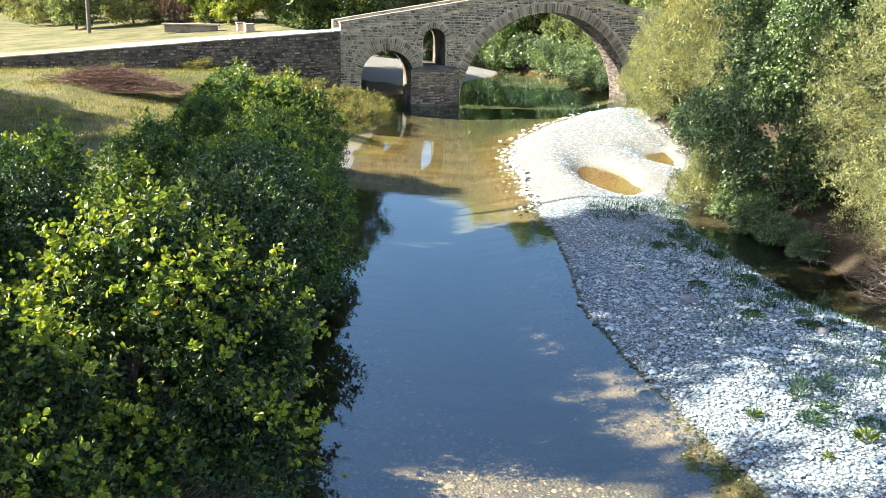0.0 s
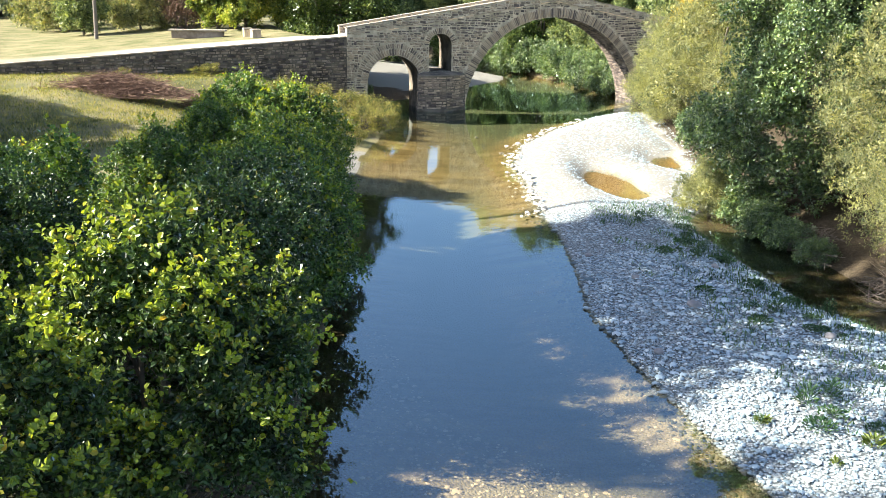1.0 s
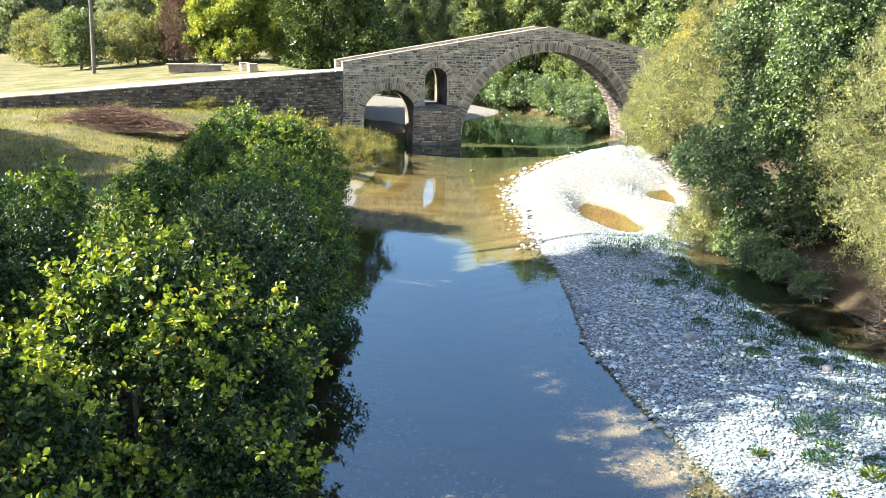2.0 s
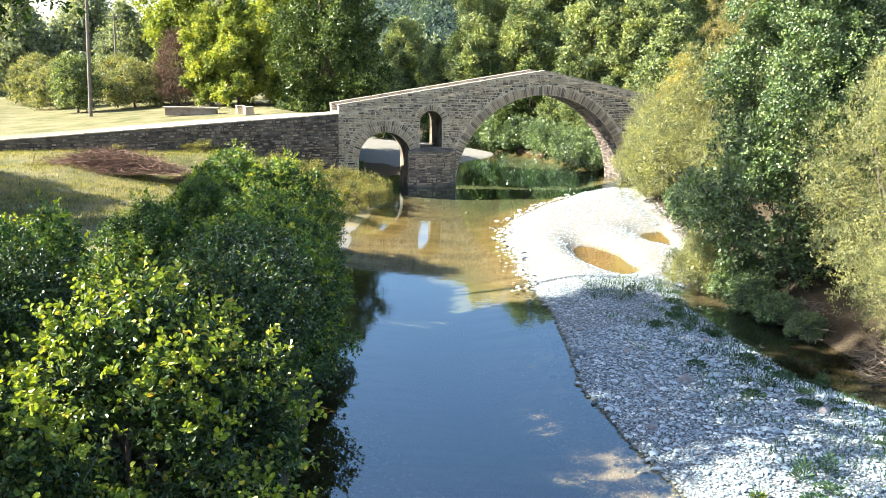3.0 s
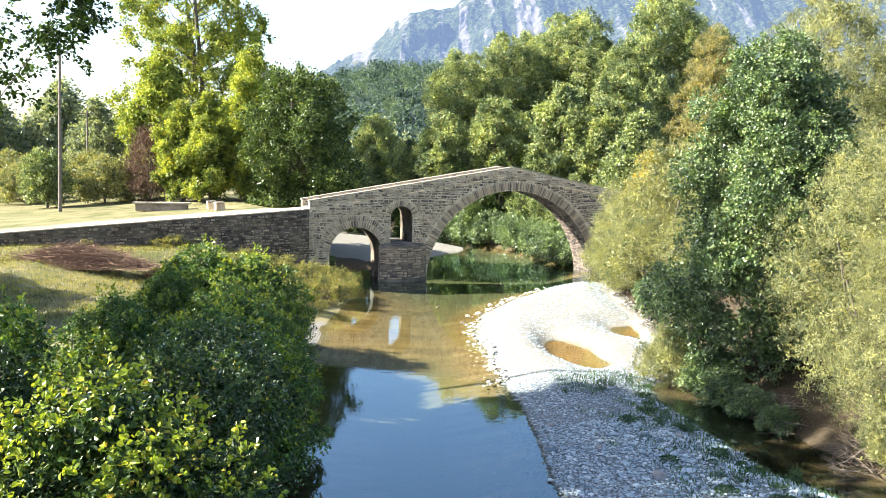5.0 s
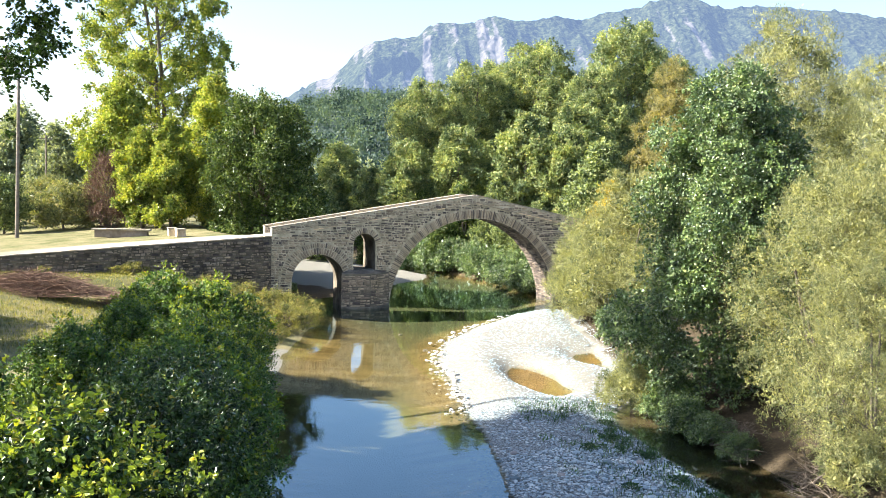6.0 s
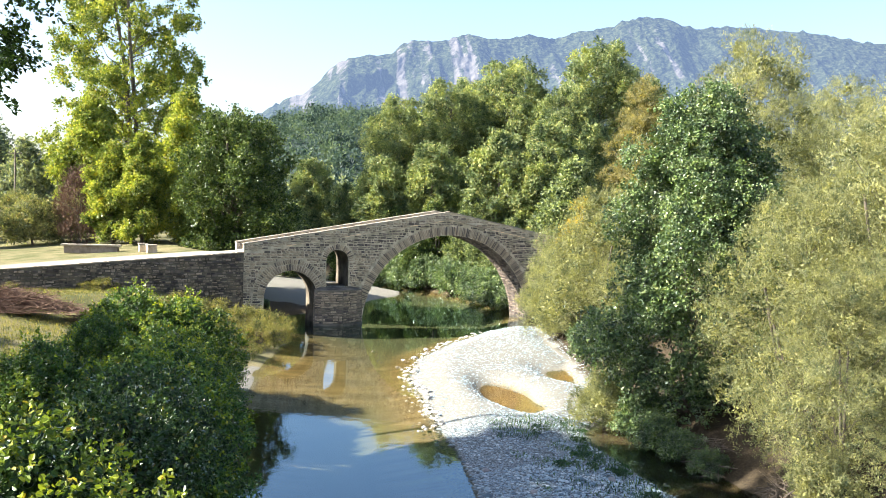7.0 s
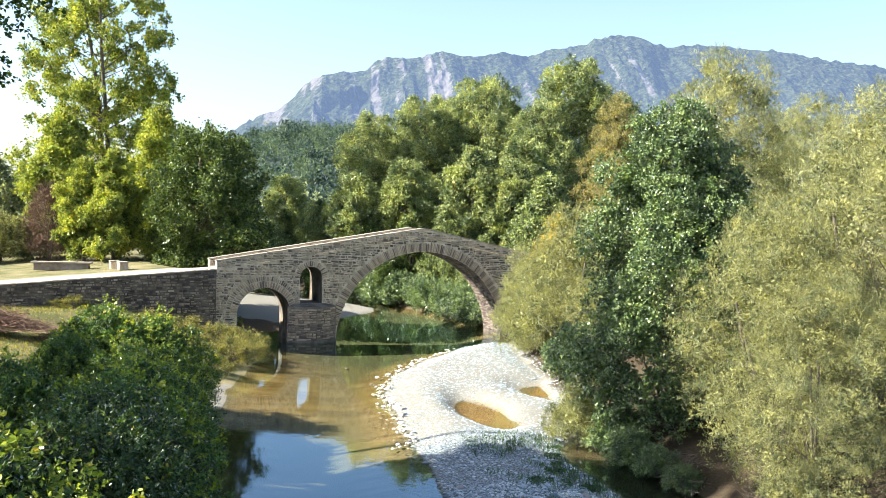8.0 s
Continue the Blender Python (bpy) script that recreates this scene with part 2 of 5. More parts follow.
def ground_height(x, y, fine=True):
    x, y = np.asarray(x, float), np.asarray(y, float)
    xl, xb, xr, xR = (lerp_table(y, t) for t in (LEFT_SHORE, BAR_LEFT, BAR_RIGHT, RIGHT_SHORE))
    xl = xl + 0.3 * wobble(x * 0, y, 3, 3.0)
    xb = xb + 0.22 * wobble(x * 0, y, 4, 1.6)
    mid = np.clip((x - xl) / np.maximum(xR - xl, 0.5), 0, 1)
    depth = lerp_table(y, ((0, 0.25), (13, 0.22), (19, 0.42), (26, 0.72), (36, 0.72), (43, 0.30), (50, 0.34), (57, 0.46), (63, 0.62), (68, 1.3), (90, 1.3)))
    h = -depth * np.sin(np.pi * mid) ** np.where(y > 67, 1.3, 0.6) - 0.05
    # the near bed rises towards the bar
    h = np.maximum(h, -0.06 - 0.16 * np.clip(xb - x, 0, 4))
    # the gravel bar
    inbar = np.minimum(x - xb, xr - x)
    bar = np.where(inbar > 0, np.minimum(0.42, 0.22 * inbar), np.maximum(-1, 0.5 * inbar)) + 0.03 * wobble(x, y, 5, 2.0)
    for px, py, rx, ry, dep in ((7.3, 42.3, 1.32, 3.9, 0.64), (11.2, 47.3, 1.7, 3.2, 0.48), (9.6, 39.8, 1.2, 1.4, 0.25)):
        r2 = ((x - px + 0.1 * (y - py)) / rx) ** 2 + ((y - py) / ry) ** 2
        bar = bar - dep * np.exp(-r2 * r2)
    h = np.where(y < 67, np.maximum(h, bar), h)
    # banks
    dl, dr = xl - x, x - xR
    slope = lerp_table(y, ((-60, 0.55), (38, 0.5), (44, 0.16), (54, 0.16), (62, 0.3), (70, 0.10), (100, 0.08)))
    top = lerp_table(y, ((0, 2.0), (40, 2.0), (50, 2.35), (66, 2.5), (76, 1.2), (110, 1.6)))
    left = np.minimum(slope * dl, top + 0.012 * np.clip(dl, 0, 60)) + 0.06 * wobble(x, y, 8, 2.4) * np.clip(dl, 0, 1)
    h = np.where(dl > 0, np.maximum(left, -0.05), h)
    right = np.minimum(0.42 * dr, 2.2 + 0.01 * np.clip(dr, 0, 80)) + 0.1 * wobble(x, y, 9, 3) * np.clip(dr, 0, 1)
    h = np.where(dr > 0, np.maximum(right, h), h)
    # the raised ground behind the approach wall
    s, d = bridge_sd(x, y)
    t = terrace_top(s) - 0.05
    ramp_d = np.clip((d - 0.42) / 0.3, 0, 1)
    ramp_s = np.clip((-19.6 - s) / 1.6, 0, 1)
    fall = np.clip((d - 3.0) / 12, 0, 1) * np.clip((s + 24) / 8, 0, 1)
    k = ramp_d * ramp_s * (1 - fall)
    h = np.where(k > 0, np.maximum(h, h * (1 - k) + t * k), h)
    far = np.clip((np.hypot(x, y - 40) - 130) / 600, 0, 1)
    return h * (1 - far) + far * 6


def grid_axis(lo, hi, step, ends, grow=1.35):
    a = list(np.arange(lo, hi + step / 2, step))
    d = step
    while a[-1] < ends[1]:
        d *= grow
        a.append(a[-1] + d)
    d = step
    while a[0] > ends[0]:
        d *= grow
        a.insert(0, a[0] - d)
    return np.array(a)


gx, gy = grid_axis(-34, 22, 0.36, (-3500, 3500)), grid_axis(8, 92, 0.4, (-3000, 3600))
GX, GY = np.meshgrid(gx, gy)
GZ = ground_height(GX, GY)
nx, ny = len(gx), len(gy)
idx = np.arange(nx * ny).reshape(ny, nx)
quads = np.stack([idx[:-1, :-1], idx[:-1, 1:], idx[1:, 1:], idx[1:, :-1]], -1).reshape(-1, 4)
gm = mesh_np("ground", np.stack([GX, GY, GZ], -1).reshape(-1, 3), quads, smooth=True)


def ground_material():
    m, nt, out = material("ground")
    geo = nt.nodes.new("ShaderNodeNewGeometry")
    sep = nt.nodes.new("ShaderNodeSeparateXYZ")
    nt.links.new(geo.outputs["Position"], sep.inputs[0])
    at = nt.nodes.new("ShaderNodeAttribute")
    at.attribute_name = "cover"
    cov = nt.nodes.new("ShaderNodeSeparateColor")
    nt.links.new(at.outputs["Color"], cov.inputs[0])
    n_big, n_fine = noise_tex(nt, 0.5, 5.0), noise_tex(nt, 9.0, 6.0, 0.7)
    grass = blend(nt, ramp(nt, n_big, [(0.35, (0, 0, 0)), (0.65, (1, 1, 1))]), (0.12, 0.13, 0.052), (0.26, 0.23, 0.125))
    grass = blend(nt, 0.55, grass, ramp(nt, n_fine, [(0.3, (0.3, 0.3, 0.3)), (0.7, (1.0, 1.0, 1.0))]), "MULTIPLY")
    vor = node(nt, "ShaderNodeTexVoronoi", Scale=15.0)
    co = nt.nodes.new("ShaderNodeTexCoord")
    nt.links.new(co.outputs["Object"], vor.inputs["Vector"])
    peb = ramp(nt, vor.outputs["Distance"], [(0.0, (0.42, 0.465, 0.49)), (0.4, (0.245, 0.28, 0.295)), (0.75, (0.078, 0.092, 0.098))])
    grav = blend(nt, 0.5, peb, ramp(nt, n_big, [(0.3, (0.75, 0.73, 0.7)), (0.7, (1, 1, 1))]), "MULTIPLY")
    si = nt.nodes.new("ShaderNodeAttribute")
    si.attribute_name = "silt"
    grav = blend(nt, si.outputs["Fac"], grav, blend(nt, 0.3, ramp(nt, n_fine, [(0.3, (0.19, 0.183, 0.16)), (0.7, (0.33, 0.318, 0.28))]), peb, "OVERLAY"))
    bedc = blend(nt, si.outputs["Fac"], ramp(nt, n_big, [(0.3, (0.22, 0.18, 0.11)), (0.7, (0.35, 0.29, 0.19))]), ramp(nt, n_big, [(0.3, (0.205, 0.15, 0.066)), (0.7, (0.33, 0.255, 0.13))]))
    # long sand ripples across the current
    co2, mp2 = nt.nodes.new("ShaderNodeTexCoord"), nt.nodes.new("ShaderNodeMapping")
    mp2.inputs["Rotation"].default_value = (0, 0, radians(-32))
    mp2.inputs["Scale"].default_value = (0.35, 1.5, 1.0)
    rip = node(nt, "ShaderNodeTexNoise", Scale=0.9, Detail=4.0, Roughness=0.6)
    nt.links.new(co2.outputs["Object"], mp2.inputs["Vector"])
    nt.links.new(mp2.outputs[0], rip.inputs["Vector"])
    bedc = blend(nt, 1.0, bedc, ramp(nt, rip.outputs["Fac"], [(0.38, (0.70, 0.68, 0.62)), (0.52, (1.0, 1.0, 1.0)), (0.64, (1.16, 1.14, 1.08))]), "MULTIPLY")
    bed = blend(nt, 0.35, bedc, peb, "OVERLAY")
    # bed darkens with depth: light lost in deep water put into its colour
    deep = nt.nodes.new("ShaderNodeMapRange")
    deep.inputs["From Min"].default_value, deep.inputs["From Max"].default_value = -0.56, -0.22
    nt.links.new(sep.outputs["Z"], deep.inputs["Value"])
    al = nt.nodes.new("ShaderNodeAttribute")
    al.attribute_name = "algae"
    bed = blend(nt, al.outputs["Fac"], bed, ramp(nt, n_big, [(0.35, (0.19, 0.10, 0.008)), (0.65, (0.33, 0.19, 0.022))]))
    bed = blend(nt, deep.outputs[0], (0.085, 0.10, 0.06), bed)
    path = ramp(nt, n_fine, [(0.3, (0.34, 0.31, 0.26)), (0.7, (0.52, 0.48, 0.42))])
    # dark leaf litter tone, used to paint shade on the ground as well
    litter_shade = ramp(nt, n_fine, [(0.3, (0.032, 0.026, 0.018)), (0.7, (0.085, 0.066, 0.043))])
    grass = blend(nt, at.outputs["Alpha"], grass, litter_shade)
    c = blend(nt, cov.outputs["Red"], grass, grav)
    c = blend(nt, cov.outputs["Green"], c, bed)
    c = blend(nt, cov.outputs["Blue"], c, path)
    b = node(nt, "ShaderNodeBsdfPrincipled", Roughness=0.95)
    b.inputs["Specular IOR Level"].default_value = 0.15
    nt.links.new(c, b.inputs["Base Color"])
    bp = node(nt, "ShaderNodeBump", Strength=0.7, Distance=0.06)
    nt.links.new(n_fine, bp.inputs["Height"])
    bp2 = node(nt, "ShaderNodeBump", Strength=0.5, Distance=0.05)
    bp2.invert = True
    nt.links.new(vor.outputs["Distance"], bp2.inputs["Height"])
    nt.links.new(bp.outputs[0], bp2.inputs["Normal"])
    nt.links.new(bp2.outputs[0], b.inputs["Normal"])
    nt.links.new(b.outputs[0], out.inputs[0])
    return m


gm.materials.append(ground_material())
# what covers the ground: gravel, river bed, trodden path
S, D = bridge_sd(GX, GY)
inriver = (GX > lerp_table(GY, LEFT_SHORE) - np.where((GY > 43) & (GY < 49), 0.8, np.where(GY < 41, -0.6, 0.0))) & (GX < lerp_table(GY, RIGHT_SHORE) + np.where(GY > 66, -0.3, 0.6))
far_bank = (GY > 75 + 0.8 * wobble(GX, GY, 21, 1.5)) & (GX < 6.5) & (GY < 96) & (GX < lerp_table(GY, LEFT_SHORE)) & (lerp_table(GY, LEFT_SHORE) - GX < 15) & (S > -20.5)
gravel = np.where((inriver & (GY < 120)) | far_bank, 1.0, 0.0)
# bed colour is cut back in the side channel, where painted shade shows
bedc = np.clip((0.02 - GZ) / 0.12, 0, 1) * np.where((GX > lerp_table(GY, BAR_RIGHT)) & (GY < 38), 0.3, 1.0)
pathc = np.clip(2.0 - np.abs(D - 2.3) / 1.2, 0, 1) * (S < -20.5) * (S > -60) * (GZ > 2.9)
pathc = pathc * np.clip((S + 40) / 8, 0.25, 1)
att = gm.color_attributes.new("cover", "FLOAT_COLOR", "POINT")
litter_shade = ((GX > lerp_table(GY, RIGHT_SHORE) - 0.5) & (GX < 40) & (GY > -20) & (GY < 120)) | ((GX < lerp_table(GY, LEFT_SHORE) + 0.3) & (GX > lerp_table(GY, LEFT_SHORE) - 3.5) & (GY < 40))
# bank behind the small arch: its shade painted as dark ground
litter_shade = litter_shade | ((GY > 64) & (GY < 77) & (S > -20.5) & (D > 0) & (GX < lerp_table(GY, LEFT_SHORE) + 0.2))
# side channel: shade of the overhanging trees painted as dark ground
gravel = np.where((GX > lerp_table(GY, BAR_RIGHT) + 0.25) & (GY < 37), 0.0, gravel)
litter_shade = litter_shade | ((GX > lerp_table(GY, BAR_RIGHT) + 0.25) & (GX < 40) & (GY < 37) & (GY > -20))
att.data.foreach_set("color", np.stack([gravel, bedc, pathc, litter_shade * 1.0], -1).astype(np.float32).ravel())
alg = gm.attributes.new("algae", "FLOAT", "POINT")
alg.data.foreach_set("value", ((GX > 5.2) & (GX < 13) & (GY > 37) & (GY < 53)).astype(np.float32).ravel())
silt = gm.attributes.new("silt", "FLOAT", "POINT")
silt.data.foreach_set("value", np.clip((GY - 35.5 + 1.2 * wobble(GX, GY, 23, 1.4)) / 3, 0, 1).astype(np.float32).ravel())
tagged(part("ground", gm, None), "dry grass meadow, pale gravel and brown river bed", "ground", kind="structure")


def water_material():
    m, nt, out = material("river_water")
    tr = node(nt, "ShaderNodeBsdfTransparent")
    tr.inputs["Color"].default_value = (0.86, 0.82, 0.66, 1)
    gl = node(nt, "ShaderNodeBsdfGlossy", Roughness=0.02)
    gl.inputs["Color"].default_value = (0.70, 0.89, 1.0, 1)
    fr = node(nt, "ShaderNodeFresnel", IOR=2.2)
    mx = nt.nodes.new("ShaderNodeMixShader")
    co = nt.nodes.new("ShaderNodeTexCoord")
    wv = node(nt, "ShaderNodeTexNoise", Scale=2.2, Detail=3.0)
    nt.links.new(co.outputs["Object"], wv.inputs["Vector"])
    bp = node(nt, "ShaderNodeBump", Strength=0.05, Distance=0.05)
    nt.links.new(wv.outputs["Fac"], bp.inputs["Height"])
    for n in (gl, fr):
        nt.links.new(bp.outputs[0], n.inputs["Normal"])
    nt.links.new(fr.outputs[0], mx.inputs[0])
    nt.links.new(tr.outputs[0], mx.inputs[1])
    nt.links.new(gl.outputs[0], mx.inputs[2])
    nt.links.new(mx.outputs[0], out.inputs[0])
    return m


bm = bmesh.new()
bmesh.ops.create_grid(bm, x_segments=40, y_segments=60, size=1)
for v in bm.verts:
    v.co = Vector((v.co.x * 70 + 20, v.co.y * 110 + 60, 0))
water = tagged(part("water", bm, water_material()), "shallow clear brown river reflecting blue sky", "river", kind="structure")
water.visible_shadow = False


# ---- the old bridge ----
WIDE = 2.9
MAIN, SMALL, WINDOW = (-6.5, -0.35, 6.6), (-18.2, 1.85, 1.85), (-14.95, 4.35, 0.8)   # centre along, centre height, radius
SILL = 2.6


def arc(c, z, r, a0, a1, n):
    return [(c + r * math.cos(radians(a0 + (a1 - a0) * i / n)), z + r * math.sin(radians(a0 + (a1 - a0) * i / n))) for i in range(n + 1)]


def parapet_top(s):
    return np.interp(s, [-21.44, -6.6, 6.0], [5.55, 7.98, 5.55])


def extrude_outline(loops, y0, y1):
    """A slab from closed outlines (first outer, then holes) in along and height."""
    bm = bmesh.new()
    edges = []
    for loop in loops:
        vs = [bm.verts.new((s, y0, z)) for s, z in loop]
        edges += [bm.edges.new((vs[i], vs[(i + 1) % len(vs)])) for i in range(len(vs))]
    bmesh.ops.triangle_fill(bm, use_beauty=True, use_dissolve=False, edges=edges)
    bmesh.ops.recalc_face_normals(bm, faces=bm.faces)
    front = bm.faces[:]
    ret = bmesh.ops.extrude_face_region(bm, geom=front)
    for v in ret["geom"]:
        if isinstance(v, bmesh.types.BMVert):
            v.co.y = y1
    bmesh.ops.recalc_face_normals(bm, faces=bm.faces)
    return bm


def stone_mesh(name, sx, sy, sz, mat, seed=0, cut=0.018):
    """One dressed stone: back at y = 0, face at y = -sy with worn edges."""
    r = np.random.default_rng(seed)
    b = np.array([(-0.5, 0, -0.5), (0.5, 0, -0.5), (0.5, 0, 0.5), (-0.5, 0, 0.5)]) * (sx, 1, sz)
    b[:, [0, 2]] += r.uniform(-0.09, 0.09, (4, 2)) * (sx, sz)
    f = b * ((sx - 2 * cut) / sx, 1, (sz - 2 * cut) / sz) + r.uniform(-0.4, 0.4, (4, 3)) * (cut, 0, cut)
    f[:, 1] = -sy * r.uniform(0.75, 1.1, 4)
    q = np.array([(4, 5, 6, 7), (0, 1, 5, 4), (1, 2, 6, 5), (2, 3, 7, 6), (3, 0, 4, 7)])
    return mesh_np(name, np.concatenate([b, f]), q, mat)


def stone_np(s, z, w, h, r, depth, turn=0.0, cut=0.016):
    """The same as arrays, at its place on a wall face (along, height)."""
    b = np.array([(-0.5, 0, -0.5), (0.5, 0, -0.5), (0.5, 0, 0.5), (-0.5, 0, 0.5)]) * (w, 1, h)
    b[:, [0, 2]] += r.uniform(-0.5, 0.5, (4, 2)) * (0.045, 0.035)
    f = b * ((w - 2 * cut) / w, 1, (h - 2 * cut) / h)
    b[:, 1] = 0.03
    f[:, 1] = -depth * r.uniform(0.6, 1.15, 4)
    v = np.concatenate([b, f])
    c, q = math.cos(turn), math.sin(turn)
    x, zz = v[:, 0] * c - v[:, 2] * q, v[:, 0] * q + v[:, 2] * c
    return np.stack([x + s, v[:, 1], zz + z], 1), np.array([(4, 5, 6, 7), (0, 1, 5, 4), (1, 2, 6, 5), (2, 3, 7, 6), (3, 0, 4, 7)])


BOT = -1.2
DECK = 0.62   # parapet height over the deck
outer = [(-21.44, BOT), (-20.05, BOT)] + [(-20.05, 1.85)] + arc(*SMALL, 180, 0, 16)[1:] + [(-16.35, BOT)]
m0 = math.degrees(math.asin((BOT + 0.35) / 6.6))
outer += [(MAIN[0] - 6.6 * math.cos(radians(m0)), BOT)] + arc(*MAIN, 180 - m0, m0, 40)[1:] + [(6.0, BOT), (6.0, 5.0), (-6.6, 7.98 - DECK), (-21.44, 5.55 - DECK)]
hole = [(-15.75, SILL), (-14.15, SILL)] + arc(*WINDOW, 0, 180, 12)
bridge = thing("stone_bridge", BRIDGE, "old humpback stone arch bridge across the shallow river", "bridge")
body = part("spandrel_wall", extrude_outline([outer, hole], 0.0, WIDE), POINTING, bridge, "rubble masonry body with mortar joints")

# not bare pointing inside the openings: dark mortar puts their shade in colour
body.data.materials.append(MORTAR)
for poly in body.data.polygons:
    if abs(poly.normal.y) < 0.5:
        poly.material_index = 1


def parapet(y0, y1, name):
    pts = [(-21.44, 5.55 - DECK), (-6.6, 7.98 - DECK), (6.0, 5.0 - 0.07), (6.0, 5.48), (-6.6, 7.90), (-21.44, 5.47)]
    return part(name, extrude_outline([pts], y0, y1), POINTING, bridge)


parapet(0.002, 0.42, "parapet")
parapet(WIDE - 0.42, WIDE - 0.002, "parapet")
wall_thing = thing("approach_wall", BRIDGE, "long rubble stone retaining wall beside the meadow", "retaining wall")
pts = [(-70, 1.0)] + [(-21.44, 0.2), (-21.44, 4.90), (-43.3, 3.25), (-70, 3.25)]
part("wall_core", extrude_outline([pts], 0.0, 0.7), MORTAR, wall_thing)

# the starling at the pier's foot, with its sloping cap
plan = [(-16.6, 0.1), (-16.78, -0.75), (-14.85, -1.3), (-13.2, -0.45), (-13.05, 0.1)]
bm = bmesh.new()
low = [bm.verts.new((s, d, -1.0)) for s, d in plan]
step = [bm.verts.new((s, d, 0.12)) for s, d in plan]
ins = [bm.verts.new((-14.85 + (s + 14.85) * 0.97, d * 0.93 if d < 0 else d, 0.16)) for s, d in plan]
high = [bm.verts.new((-14.85 + (s + 14.85) * 0.97, d * 0.93 if d < 0 else d, 2.42)) for s, d in plan]
for a, b in ((low, step), (step, ins), (ins, high)):
    for i in range(4):
        bm.faces.new((a[i], a[i + 1], b[i + 1], b[i]))
apex = [bm.verts.new((-16.0, 0.1, 2.62)), bm.verts.new((-13.9, 0.1, 2.62))]
bm.faces.new((high[0], high[1], apex[0]))
bm.faces.new((high[1], high[2], apex[1], apex[0]))
bm.faces.new((high[2], high[3], apex[1]))
bm.faces.new((high[3], high[4], apex[1]))
bmesh.ops.recalc_face_normals(bm, faces=bm.faces)
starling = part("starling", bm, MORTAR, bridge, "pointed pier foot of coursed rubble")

# ---- low stone bench and kerb blocks on the terrace ----
def rough_box(bm, x0, x1, y0, y1, z0, z1, worn=0.02, seed=0):
    r = random.Random(seed)
    vs = bmesh.ops.create_cube(bm, size=1)["verts"]
    for v in vs:
        v.co = Vector(((x0 + x1) / 2 + v.co.x * (x1 - x0) + r.uniform(-worn, worn), (y0 + y1) / 2 + v.co.y * (y1 - y0) + r.uniform(-worn, worn), (z0 + z1) / 2 + v.co.z * (z1 - z0) + r.uniform(-worn, worn) * 0.4))
    es = list({e for v in vs for e in v.link_edges})
    bmesh.ops.bevel(bm, geom=es, offset=0.025, segments=2, affect="EDGES")
    return bm


bx, by = -18.6, 70.5
bench = thing("stone_bench", pose(bx, by, float(ground_height(bx, by)) - 0.03, 0, 0, 2), "low rubble stone bench with a pale slab seat on the terrace", "bench")
part("base", rough_box(bmesh.new(), -1.85, 1.85, -0.3, 0.3, 0, 0.52, 0.02, 1), STONE, bench)
for i in range(4):
    part("slab", rough_box(bmesh.new(), -2.08 + i * 1.04, -1.06 + i * 1.04, -0.4, 0.4, 0.522, 0.64, 0.012, 5 + i), COPING, bench, "pale flat seat slab")
for k, (bx, by) in enumerate(((-14.75, 69.4), (-13.85, 67.8))):
    block = thing("stone_block", pose(bx, by, float(ground_height(bx, by)) - 0.03, 0, 0, 20 + 9 * k), "squat square rubble stone bollard with a flat cap", "bollard", "terrace bollards")
    part("shaft", rough_box(bmesh.new(), -0.3, 0.3, -0.3, 0.3, 0, 0.52, 0.02, 20 + k), STONE, block)
    part("cap", rough_box(bmesh.new(), -0.34, 0.34, -0.34, 0.34, 0.522, 0.62, 0.01, 30 + k), COPING, block, "pale flat cap stone")


# ---- trees and bushes ----
def tube(points, radii, sides=6):
    """Vertices and quads of a tapered tube along points."""
    P = np.array(points, float)
    T = np.gradient(P, axis=0)
    T /= np.linalg.norm(T, axis=1)[:, None] + 1e-9
    ref = np.array([0.31, 0.72, 0.12])
    U = np.cross(T, ref)
    U /= np.linalg.norm(U, axis=1)[:, None] + 1e-9
    V = np.cross(T, U)
    a = np.linspace(0, 2 * np.pi, sides, endpoint=False)
    R = np.array(radii)[:, None, None]
    verts = P[:, None] + R * (U[:, None] * np.cos(a)[None, :, None] + V[:, None] * np.sin(a)[None, :, None])
    i = np.arange(len(P) - 1)[:, None] * sides
    j = np.arange(sides)[None]
    k = (j + 1) % sides
    faces = np.stack([i + j, i + k, i + sides + k, i + sides + j], -1).reshape(-1, 4)
    return verts.reshape(-1, 3), faces


def join_np(bits):
    vs, fs, n = [], [], 0
    for v, f in bits:
        vs.append(v)
        fs.append(f + n)
        n += len(v)
    return np.concatenate(vs), np.concatenate(fs)


